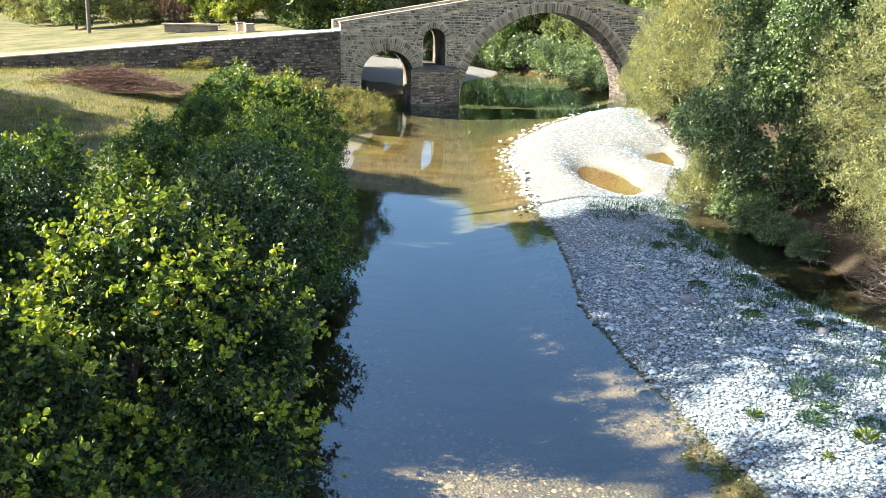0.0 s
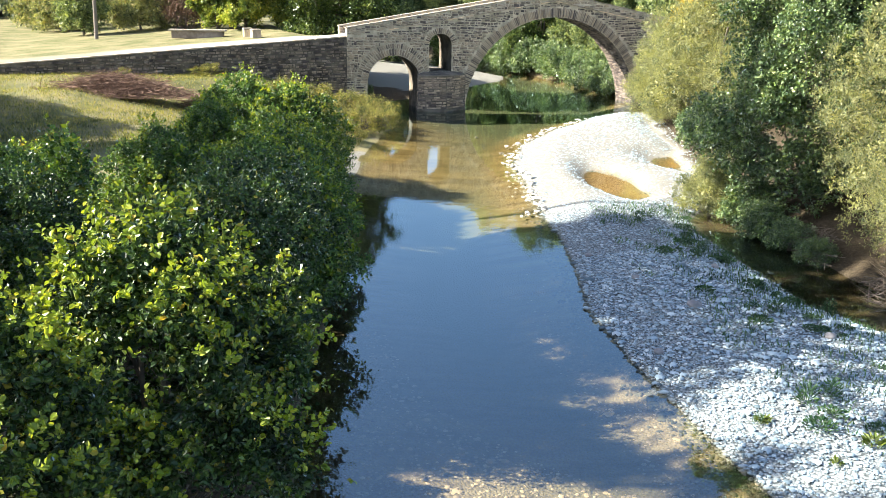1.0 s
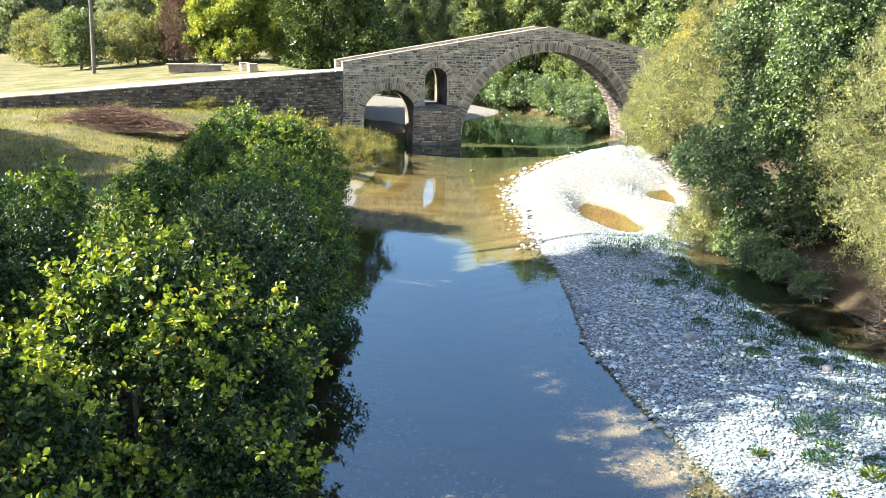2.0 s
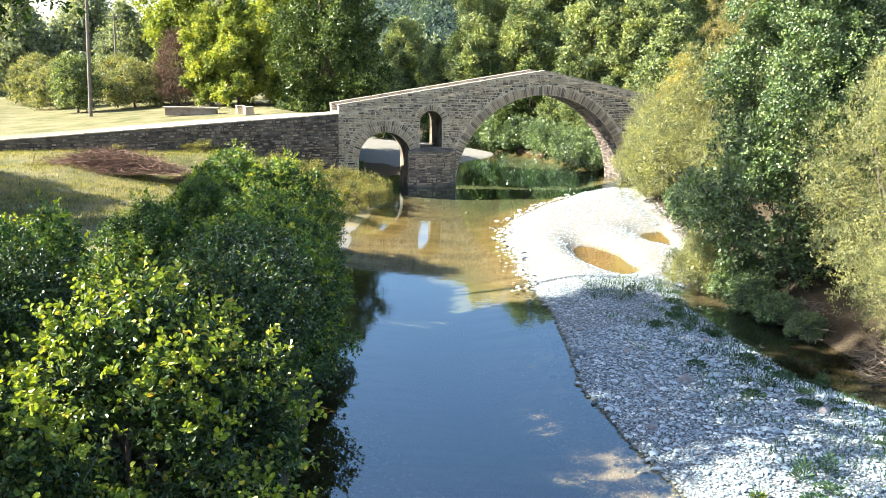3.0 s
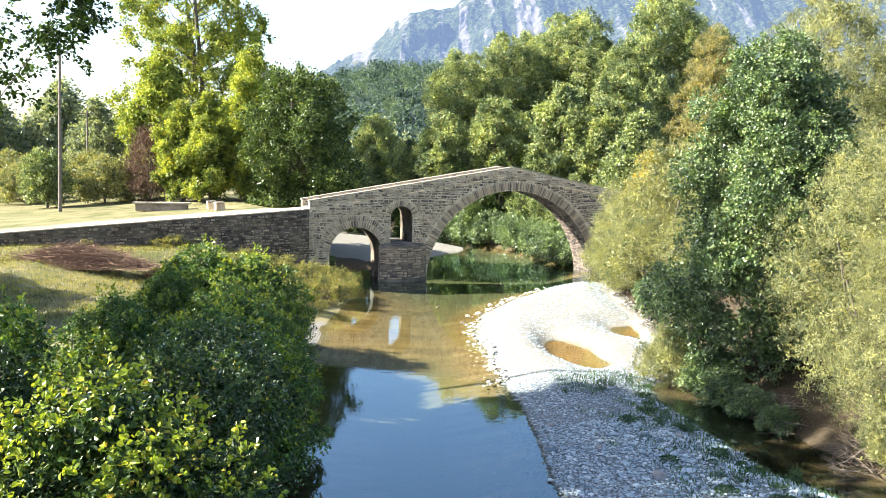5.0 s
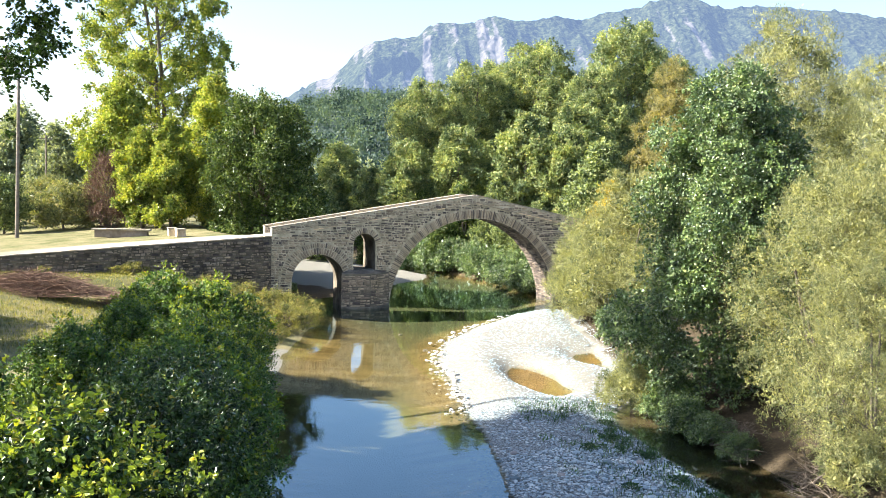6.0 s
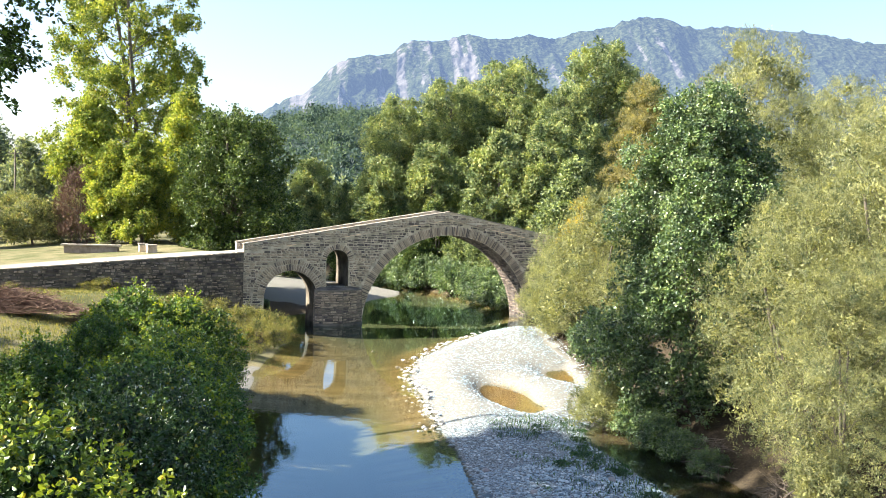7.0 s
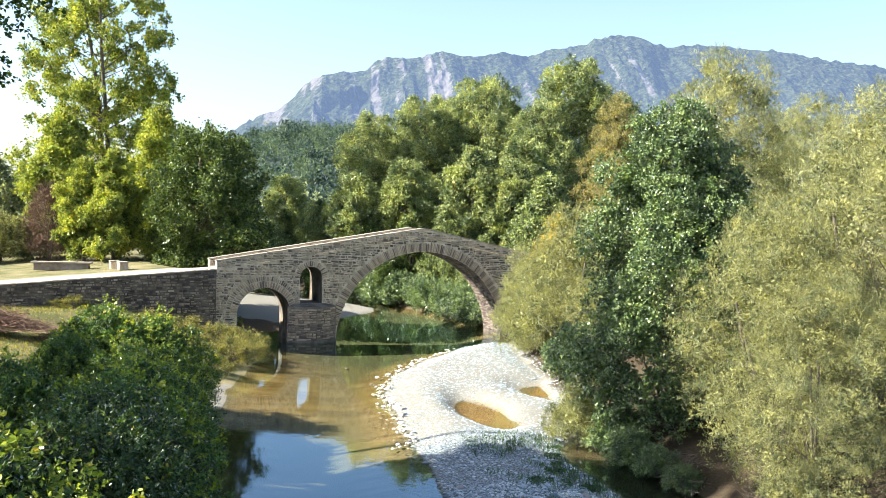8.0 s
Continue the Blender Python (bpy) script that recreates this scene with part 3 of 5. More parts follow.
def leaves(rng, pos, way, length, broad, fold=0.25, rounded=False, face=(0.0, 0.0, 1.0)):
    """A folded leaf blade at each place, growing along way, its upper side turned to face."""
    n = len(pos)
    way = way / (np.linalg.norm(way, axis=1)[:, None] + 1e-9)
    side = np.cross(way, rng.normal(size=(n, 3)) * 0.6 + np.array(face))
    side /= np.linalg.norm(side, axis=1)[:, None] + 1e-9
    up = np.cross(side, way)
    L = (length * rng.uniform(0.6, 1.25, n))[:, None]
    B = L * broad
    if rounded:
        w = up * B * fold
        v = np.stack([pos, pos + way * L * 0.34 + side * B * 0.46 + w, pos + way * L * 0.78 + side * B * 0.40 + w, pos + way * L, pos + way * L * 0.78 - side * B * 0.40 + w, pos + way * L * 0.34 - side * B * 0.46 + w], 1).reshape(-1, 3)
        f = np.arange(n * 6).reshape(n, 6)
        return v, np.concatenate([f[:, [0, 1, 2]], f[:, [0, 2, 3]], f[:, [0, 3, 4]], f[:, [0, 4, 5]]], 0)
    v = np.stack([pos, pos + way * L * 0.5 + side * B * 0.5 + up * B * fold, pos + way * L, pos + way * L * 0.5 - side * B * 0.5 + up * B * fold], 1).reshape(-1, 3)
    f = np.arange(n * 4).reshape(n, 4)
    tri = np.concatenate([f[:, [0, 1, 2]], f[:, [0, 2, 3]]], 0)
    return v, tri


def plant(seed, height, radius, profile, clumps, shoots, per_shoot, leaf, broad, clear=0.1, lift=0.4, trunk=0.0, clump_size=0.3, stems=1, core=0.05, sprigs=0, sprig_length=1.0, hug=0.5, lobes=0.15, young=False, rounded=False, limb=0.34, boughs=0):
    """Wood and foliage of one tree or bush: clumps inside an uneven outline, shoots fan out of each, leaves along the shoots."""
    rng = np.random.default_rng(seed)
    u = rng.uniform(0, 1, clumps) ** 0.85
    prof = np.array(profile)
    ang = rng.uniform(0, 2 * np.pi, clumps)
    p1, p2 = rng.uniform(0, 6, 2)

    def outline(u, ang):
        return np.interp(u, prof[:, 0], prof[:, 1]) * radius * (1 + lobes * np.sin(3 * ang + p1 + 2 * u) + 0.8 * lobes * np.sin(5 * ang + 9 * u + p2))

    rr = outline(u, ang) * rng.uniform(hug, 1.0, clumps) ** 0.6
    C = np.stack([rr * np.cos(ang), rr * np.sin(ang), height * (clear + (1 - clear) * u * 0.97)], 1)
    size = radius * clump_size * rng.uniform(0.55, 1.35, clumps)
    if boughs:
        # clumps sit along boughs that spread from the foot and then rise, with dark gaps between them
        ba, bu = np.arange(boughs) * 2.4 + rng.uniform(-0.5, 0.5, boughs), rng.uniform(0.3, 1.0, boughs)
        br = outline(bu * 0.8, ba) * rng.uniform(0.6, 1.05, boughs)
        end = np.stack([br * np.cos(ba), br * np.sin(ba), height * bu], 1)
        knee = end * np.array([0.75, 0.75, 0.3])

        def on_bough(k, t):
            t = t[:, None]
            return 2 * t * (1 - t) * knee[k] + t * t * end[k], 2 * (1 - 2 * t) * knee[k] + 2 * t * end[k]

        pick = rng.integers(0, boughs, clumps)
        tb = rng.uniform(0.25, 1.0, clumps)
        C, _ = on_bough(pick, tb)
        C[:, 2] += height * clear
        size = radius * clump_size * (1.35 - tb) * rng.uniform(0.7, 1.3, clumps)
        ang = np.arctan2(C[:, 1], C[:, 0])
    axis_out = np.stack([np.cos(ang), np.sin(ang), np.full(clumps, lift)], 1)
    n = clumps * shoots
    ci = np.repeat(np.arange(clumps), shoots)
    d = rng.normal(size=(n, 3)) * 0.7 + axis_out[ci] * 0.6
    d[:, 2] += lift
    d /= np.linalg.norm(d, axis=1)[:, None]
    ln = size[ci] * rng.uniform(0.5, 1.35, n)
    start = C[ci]
    if sprigs:
        us, an = rng.uniform(0.35, 1, sprigs), rng.uniform(0, 2 * np.pi, sprigs)
        r = outline(us, an) * rng.uniform(0.5, 0.95, sprigs)
        ps = np.stack([r * np.cos(an), r * np.sin(an), height * (clear + (1 - clear) * us * 0.9)], 1)
        ds = np.stack([np.cos(an) * 0.45, np.sin(an) * 0.45, np.full(sprigs, 1.0)], 1) + rng.normal(size=(sprigs, 3)) * 0.25
        ds /= np.linalg.norm(ds, axis=1)[:, None]
        if boughs:
            pk, ts = rng.integers(0, boughs, sprigs), rng.uniform(0.25, 1.0, sprigs) ** 0.8
            ps, tan = on_bough(pk, ts)
            tan /= np.linalg.norm(tan, axis=1)[:, None] + 1e-9
            ds = tan + np.array([0, 0, 0.35]) + rng.normal(size=(sprigs, 3)) * 0.5
            ds /= np.linalg.norm(ds, axis=1)[:, None]
        start, d, ln = np.concatenate([start, ps]), np.concatenate([d, ds]), np.concatenate([ln, sprig_length * rng.uniform(0.5, 1.2, sprigs)])
        n += sprigs
    reps = np.full(n, per_shoot)
    if sprigs:
        reps[-sprigs:] = int(per_shoot * 2.4)
    si = np.repeat(np.arange(n), reps)
    m = len(si)
    t = rng.uniform(0.1, 1.0, m)
    pos = start[si] + d[si] * (ln[si] * t)[:, None] + rng.normal(size=(m, 3)) * (leaf * (0.75 - 0.5 * t))[:, None]
    way = d[si] * (1.0 if broad < 0.4 else 0.55) + rng.normal(size=(m, 3)) * (0.42 if broad < 0.4 else 0.7)
    if broad > 0.4:
        way[:, 2] -= 0.2
    if sprigs:
        # on the long shoots leaves stand in two ranks, close to the stem
        on = si >= n - sprigs
        across = np.cross(d, rng.normal(size=(n, 3)))
        across /= np.linalg.norm(across, axis=1)[:, None]
        rank = np.where(rng.uniform(size=m) < 0.5, -1.0, 1.0)[:, None]
        two = d[si] * 0.8 + across[si] * rank * 0.75 + rng.normal(size=(m, 3)) * 0.28
        tight = start[si] + d[si] * (ln[si] * t)[:, None] + rng.normal(size=(m, 3)) * leaf * 0.16
        way, pos = np.where(on[:, None], two, way), np.where(on[:, None], tight, pos)
    pos[:, 2] = np.maximum(pos[:, 2], 0.03)
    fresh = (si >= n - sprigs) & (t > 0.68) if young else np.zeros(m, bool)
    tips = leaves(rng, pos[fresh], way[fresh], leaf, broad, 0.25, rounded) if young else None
    v1, f1 = leaves(rng, pos[~fresh], way[~fresh], leaf, broad, 0.25, rounded)
    # larger shaded leaves deep inside
    nc = int(m * core)
    uc, ac = rng.uniform(0, 0.9, nc), rng.uniform(0, 2 * np.pi, nc)
    rc = outline(uc, ac) * rng.uniform(0, 0.8, nc) ** 0.5 * 0.9
    pc = np.stack([rc * np.cos(ac), rc * np.sin(ac), height * (clear + (1 - clear) * uc * 0.93)], 1)
    v2, f2 = leaves(rng, pc, rng.normal(size=(nc, 3)), leaf * (1.25 if broad > 0.4 else 1.1), max(broad, 0.3))
    foliage = np.concatenate([v1, v2]), np.concatenate([f1, f2 + len(v1)])
    return (foliage, *timber(rng, height, radius, C, trunk, stems, limb), tips)


def timber(rng, height, radius, ends, trunk, stems, limb, rise=0.93):
    """Stems and limbs that reach to the clumps or lobes of a crown."""
    stem_bits, bits = [], []
    lean = rng.normal(size=2) * 0.03 * height
    for k in range(stems):
        off = rng.normal(size=2) * (radius * 0.35 if stems > 1 else 0)
        zs = np.linspace(-0.4, height * (rise if stems == 1 else rise * 0.67), 9)
        w = np.clip(zs / height, 0, 1)
        bend = np.sin(w * 5 + k) * 0.02 * height
        pts = np.stack([lean[0] * w + bend + off[0] * w, lean[1] * w + bend * 0.6 + off[1] * w, zs], 1)
        stem_bits.append(tube(pts, trunk * (1 - w) ** 0.8 + 0.012, 7))
    for b in ends[:70]:
        z0 = max(0.0, b[2] - np.hypot(b[0], b[1]) * rng.uniform(0.7, 1.2))
        w = z0 / height
        a = np.array([lean[0] * w, lean[1] * w, z0])
        mid = (a + b) / 2 + np.array([0, 0, -0.06]) * np.linalg.norm(b - a) + rng.normal(size=3) * 0.04 * radius
        r0 = max(trunk * limb * (1 - 0.6 * w), 0.012)
        bits.append(tube([a, mid, b], [r0, r0 * 0.6, 0.008], 4))
    return [join_np([b]) for b in stem_bits], join_np(bits)


def lobed(seed, height, radius, profile, lobes, count, leaf, broad, clear=0.1, lobe_size=0.35, squash=0.9, shoot=0.25, up=0.5, bunch=7, fuzz=0.3, spread=0.6, tufts=14, tuft=0.36, core=0.1, sprigs=0, sprig_length=0.8, young=False, rounded=False, trunk=0.1, stems=1, limb=0.34, rise=0.93):
    """Wood and foliage of a tree whose crown is built of rounded masses: leafy twigs stand on the outside of each mass, the hollows between them stay dark."""
    rng = np.random.default_rng(seed)
    prof = np.array(profile)
    u = (np.arange(lobes) + rng.uniform(0.1, 0.9, lobes)) / lobes
    ang = np.arange(lobes) * 2.39996 + rng.uniform(-0.5, 0.5, lobes)
    wide = np.interp(u, prof[:, 0], prof[:, 1])
    size = radius * lobe_size * rng.uniform(0.65, 1.3, lobes) * (0.55 + 0.45 * wide)
    rr = np.maximum(wide * radius - size * 0.75, 0) * rng.uniform(spread, 1.05, lobes)
    z = height * clear + size * squash * 0.7 + u * (height * (1 - clear) - 1.7 * size * squash)
    C = np.stack([rr * np.cos(ang), rr * np.sin(ang), z], 1)
    # each mass is a cluster of smaller tufts
    nt = lobes * tufts
    own = np.repeat(np.arange(lobes), tufts)
    dt = rng.normal(size=(nt, 3)) + np.array([0, 0, 0.25])
    dt /= np.linalg.norm(dt, axis=1)[:, None]
    rt = size[own] * tuft * rng.uniform(0.55, 1.35, nt)
    ct = C[own] + dt * (size[own] * rng.uniform(0.62, 0.98, nt))[:, None] * np.array([1, 1, squash])
    free = np.ones(nt, bool)
    for k in range(lobes):
        free &= (own == k) | (np.linalg.norm(ct - C[k], axis=1) > 0.62 * size[k])
    ct, rt, dt, own = ct[free], rt[free], dt[free], own[free]
    n = count // bunch
    pick = rng.choice(len(ct), n, p=rt ** 2 / (rt ** 2).sum())
    d = rng.normal(size=(n, 3)) * 0.75 + dt[pick] * 0.6 + np.array([0, 0, 0.2])
    d /= np.linalg.norm(d, axis=1)[:, None]
    pos = ct[pick] + d * (rt[pick] * (1 - fuzz * rng.uniform(0, 1, n) ** 1.5))[:, None]
    keep = pos[:, 2] > 0.05
    pos, d, pick = pos[keep], d[keep], pick[keep]
    out = d + dt[pick] * 0.5
    d = d * 0.75 + np.array([0, 0, up]) + rng.normal(size=d.shape) * 0.4
    d /= np.linalg.norm(d, axis=1)[:, None]
    ln = shoot * rt[pick] * rng.uniform(0.5, 1.4, len(pos))
    reps = np.full(len(pos), bunch)
    if sprigs:
        ks = rng.integers(0, lobes, sprigs)
        ds = rng.normal(size=(sprigs, 3)) * 0.55 + np.stack([np.cos(ang), np.sin(ang), np.full(lobes, 1.1)], 1)[ks]
        ds /= np.linalg.norm(ds, axis=1)[:, None]
        pos = np.concatenate([pos, C[ks] + ds * (size[ks] * 0.75)[:, None]])
        d, out = np.concatenate([d, ds]), np.concatenate([out, ds])
        ln = np.concatenate([ln, sprig_length * rng.uniform(0.4, 1.2, sprigs)])
        reps = np.concatenate([reps, np.full(sprigs, 18)])
    si = np.repeat(np.arange(len(pos)), reps)
    m = len(si)
    t = rng.uniform(0, 1, m)
    on = si >= len(pos) - sprigs
    at = pos[si] + d[si] * (ln[si] * t)[:, None] + rng.normal(size=(m, 3)) * np.where(on, 0.16, 0.5)[:, None] * leaf
    across = np.cross(d, rng.normal(size=d.shape))
    across /= np.linalg.norm(across, axis=1)[:, None] + 1e-9
    rank = np.where(rng.uniform(size=m) < 0.5, -1.0, 1.0)[:, None]
    if broad < 0.4:
        way = d[si] + rng.normal(size=(m, 3)) * 0.38
    else:
        way = d[si] * 0.6 + across[si] * rank * 0.6 + rng.normal(size=(m, 3)) * 0.4 - np.array([0, 0, 0.15])
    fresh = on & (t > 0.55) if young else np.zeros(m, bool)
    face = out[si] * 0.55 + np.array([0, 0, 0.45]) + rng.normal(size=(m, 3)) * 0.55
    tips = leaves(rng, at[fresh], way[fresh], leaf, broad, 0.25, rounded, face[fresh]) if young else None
    crown = leaves(rng, at[~fresh], way[~fresh], leaf, broad, 0.25, rounded, face[~fresh])
    # larger shaded leaves deep inside close the crown
    nc = int(count * core)
    kc = rng.choice(lobes, nc, p=size ** 2 / (size ** 2).sum())
    dc = rng.normal(size=(nc, 3))
    dc /= np.linalg.norm(dc, axis=1)[:, None]
    pc = C[kc] + dc * (size[kc] * rng.uniform(0.15, 0.62, nc))[:, None] * np.array([1, 1, squash])
    pc[:, 2] = np.maximum(pc[:, 2], 0.1)
    inner = leaves(rng, pc, rng.normal(size=(nc, 3)), leaf * 1.7, max(broad, 0.4), 0.25, False, dc)
    return (join_np([crown, inner]), *timber(rng, height, radius, C, trunk, stems, limb, rise), tips)


def grow(name, label, category, leaf_mat, places, group="", maker=lobed, **how):
    """One kind of plant: built once, copied to its places (x, y, scale, turn)."""
    fol, stems, wood, tips = maker(**how)
    first = None
    for x, y, sc, turn in places:
        m = pose(x, y, float(ground_height(x, y)) - 0.05, 0, 0, turn) @ Matrix.Scale(sc, 4)
        if first is None:
            first = thing(name, m, label, category, group)
            for st in stems:
                part("trunk", mesh_np("trunk", *st, BARK, True), None, first)
            tagged(part("branchwork", mesh_np("branchwork", *wood, BARK, True), None, first), kind="stuff")
            tagged(part("crown", mesh_np("crown", *fol, leaf_mat), None, first), kind="stuff")
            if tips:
                tagged(part("young_growth", mesh_np("young_growth", *tips, YOUNGLIT), None, first, "yellow-green young leaves, brightened as if sunlit"), kind="stuff")
        else:
            copy_thing(first, m.normalized()).scale = (sc, sc, sc)
    return first


ROUND = ((0, 0.55), (0.25, 0.95), (0.5, 1.0), (0.75, 0.8), (1, 0.25))
BUSH = ((0, 0.95), (0.3, 1.0), (0.6, 0.85), (0.85, 0.5), (1, 0.15))
TALL = ((0, 0.6), (0.2, 0.95), (0.5, 1.0), (0.8, 0.7), (1, 0.2))
FULL = ((0, 0.8), (0.2, 1.0), (0.55, 1.0), (0.8, 0.8), (1, 0.4))
OVAL = ((0, 0.45), (0.25, 0.85), (0.5, 1.0), (0.75, 0.85), (1, 0.35))

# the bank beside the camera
grow("alder_bush", "dense bright green alder bush with upright shoots on the bank", "bush", SHADEDALDER, [(-4.15, 12.8, 1.0, 0), (-5.6, 9.6, 0.85, 60)], "bank bushes",
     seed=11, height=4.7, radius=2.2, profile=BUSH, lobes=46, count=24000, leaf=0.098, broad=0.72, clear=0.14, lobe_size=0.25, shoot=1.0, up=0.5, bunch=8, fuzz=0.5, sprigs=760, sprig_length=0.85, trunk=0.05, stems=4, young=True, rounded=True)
# the last three, at x -25.5, are unseen, added to shade the meadow
grow("alder_bush", "dark green alder bush leaning over the water", "bush", ALDER, [(-7.0, 41.2, 1.0, 0), (-9.2, 41.0, 0.9, 60), (-6.2, 39.0, 0.7, 290), (-9.2, 35.8, 0.6, 90), (-6.8, 34.5, 0.7, 200), (-4.7, 29.0, 0.76, 15), (-5.3, 34.8, 0.6, 100), (-4.5, 23.2, 0.8, 310), (-5.6, 37.2, 0.6, 180), (-5.2, 20.5, 0.78, 260), (-5.4, 25.5, 0.95, 120), (-5.8, 31.0, 0.8, 330), (-8.2, 26.5, 0.75, 200), (-12.0, 28.0, 0.55, 60), (-10.2, 21.0, 0.85, 220), (-25.5, 36.2, 2.1, 30), (-25.5, 40.4, 1.7, 100), (-25.5, 31.6, 2.1, 200)], "bank bushes",
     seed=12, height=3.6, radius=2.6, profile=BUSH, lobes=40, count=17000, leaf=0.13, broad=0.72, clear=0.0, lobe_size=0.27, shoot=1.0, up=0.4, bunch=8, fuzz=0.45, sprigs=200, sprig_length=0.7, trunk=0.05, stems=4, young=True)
grow("alder_bush", "low dark alder bush trailing in the water's edge", "bush", SHADEDALDER, [(-4.2, 18.4, 0.9, 20), (-4.3, 20.9, 0.9, 230), (-4.0, 15.5, 0.85, 150), (-3.8, 26.2, 0.85, 310)], "bank bushes",
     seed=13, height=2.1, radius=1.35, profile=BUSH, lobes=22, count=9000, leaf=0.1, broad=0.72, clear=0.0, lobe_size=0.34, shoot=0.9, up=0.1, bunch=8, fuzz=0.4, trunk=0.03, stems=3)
grow("alder_bush", "dark alder bush spreading out above the water", "bush", SHADEDALDER, [(-4.5, 18.4, 1.0, 0), (-4.65, 21.6, 0.95, 120), (-7.6, 13.6, 0.76, 200), (-8.4, 17.4, 0.74, 130)], "bank bushes",
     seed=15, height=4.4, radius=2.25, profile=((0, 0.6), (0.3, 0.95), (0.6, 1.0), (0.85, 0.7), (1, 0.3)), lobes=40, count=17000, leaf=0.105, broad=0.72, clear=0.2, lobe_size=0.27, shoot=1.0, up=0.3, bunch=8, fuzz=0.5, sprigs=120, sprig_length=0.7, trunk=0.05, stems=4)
grow("alder_sapling", "slender young alder standing above the bank bushes", "tree", ALDER, [(-7.9, 19.0, 1.0, 0)],
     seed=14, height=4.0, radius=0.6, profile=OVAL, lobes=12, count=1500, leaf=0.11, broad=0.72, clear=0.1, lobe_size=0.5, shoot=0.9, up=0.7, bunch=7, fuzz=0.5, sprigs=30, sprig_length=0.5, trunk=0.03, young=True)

# willows and alder along the side channel
grow("willow", "pale yellow-green willow beside the gravel bar", "tree", WILLOW, [(14.4, 54.0, 1.0, 0), (16.4, 47.5, 0.9, 200), (13.6, 59.6, 0.72, 100)], "willows",
     seed=21, height=8.9, radius=4.1, profile=BUSH, lobes=40, count=80000, leaf=0.145, broad=0.22, clear=0.0, lobe_size=0.34, shoot=1.0, up=0.7, bunch=14, fuzz=0.5, trunk=0.08, stems=3, core=0.12, tufts=18, tuft=0.32)
grow("willow", "tall pale willow with feathery upright twigs", "tree", WILLOW, [(20.2, 46.0, 1.0, 0), (30.4, 57.0, 0.96, 80), (21.8, 37.0, 0.74, 190)], "willows",
     seed=22, height=15.4, radius=4.3, profile=((0, 0.8), (0.3, 1.0), (0.6, 1.0), (0.82, 0.85), (1, 0.45)), lobes=52, count=95000, leaf=0.15, broad=0.22, clear=0.02, lobe_size=0.32, shoot=1.0, up=0.8, bunch=14, fuzz=0.5, trunk=0.12, stems=3, core=0.12, tufts=18, tuft=0.32)
grow("willow", "pale silvery willow overhanging the side channel", "tree", WILLOW, [(18.2, 28.4, 1.0, 100), (14.6, 29.2, 0.76, 300), (14.7, 26.5, 0.6, 30), (22.0, 31.6, 0.95, 210)], "willows",
     seed=24, height=11.6, radius=4.5, profile=FULL, lobes=58, count=100000, leaf=0.105, broad=0.24, clear=0.0, lobe_size=0.28, shoot=1.0, up=0.6, bunch=14, fuzz=0.5, trunk=0.08, stems=3, core=0.12, tufts=20, tuft=0.3)
grow("alder_tree", "dark green broadleaf alder with glossy leaves among willows", "tree", ALDERTREE, [(13.6, 35.8, 1.0, 0)],
     seed=23, height=12.8, radius=4.3, profile=((0, 0.8), (0.2, 1.0), (0.5, 0.95), (0.8, 0.62), (1, 0.2)), lobes=64, count=105000, leaf=0.125, broad=0.8, clear=0.0, lobe_size=0.25, shoot=0.9, up=0.3, bunch=9, fuzz=0.5, trunk=0.11, stems=2, core=0.12)

# trees behind the terrace
grow("poplar", "tall airy poplar with yellowing leaves", "tree", POPLAR, [(-24.3, 106.0, 1.0, 0)],
     seed=33, height=38.0, radius=8.6, profile=((0, 0.9), (0.2, 1.0), (0.5, 0.95), (0.75, 0.75), (1, 0.25)), lobes=95, count=82000, leaf=0.28, broad=0.85, clear=0.05, lobe_size=0.22, squash=1.1, shoot=0.9, up=0.9, bunch=9, fuzz=0.7, spread=0.42, trunk=0.3, stems=2, rise=1.15, core=0.0, tufts=7, tuft=0.36)
grow("young_poplar", "yellow-green young poplar beside the path", "tree", POPLAR, [(-13.2, 78.0, 0.8, 140), (-16.6, 77.4, 0.95, 250), (-19.2, 79.0, 0.9, 30), (-26.3, 100.0, 1.5, 80)], "young poplars",
     seed=36, height=9.2, radius=2.9, profile=TALL, lobes=46, count=24000, leaf=0.22, broad=0.8, clear=0.03, lobe_size=0.25, shoot=0.9, up=0.7, bunch=8, fuzz=0.7, trunk=0.12, stems=2, spread=0.3)
grow("walnut_tree", "dark dense round broadleaf tree behind the bridge", "tree", WALNUT, [(-9.3, 76.2, 1.0, 0)],
     seed=32, height=14.4, radius=5.7, profile=((0, 0.6), (0.2, 0.95), (0.5, 1.0), (0.8, 0.8), (1, 0.4)), lobes=80, count=60000, leaf=0.22, broad=0.65, clear=0.06, lobe_size=0.23, shoot=0.9, up=0.3, bunch=8, fuzz=0.55, trunk=0.3, spread=0.45)
grow("walnut_tree", "green broadleaf tree rising behind the young poplars", "tree", POPLAR, [(-13.6, 81.0, 1.0, 0)],
     seed=42, height=13.2, radius=3.4, profile=TALL, lobes=44, count=28000, leaf=0.24, broad=0.65, clear=0.1, lobe_size=0.28, shoot=0.9, up=0.5, bunch=8, fuzz=0.4, trunk=0.2, spread=0.3)

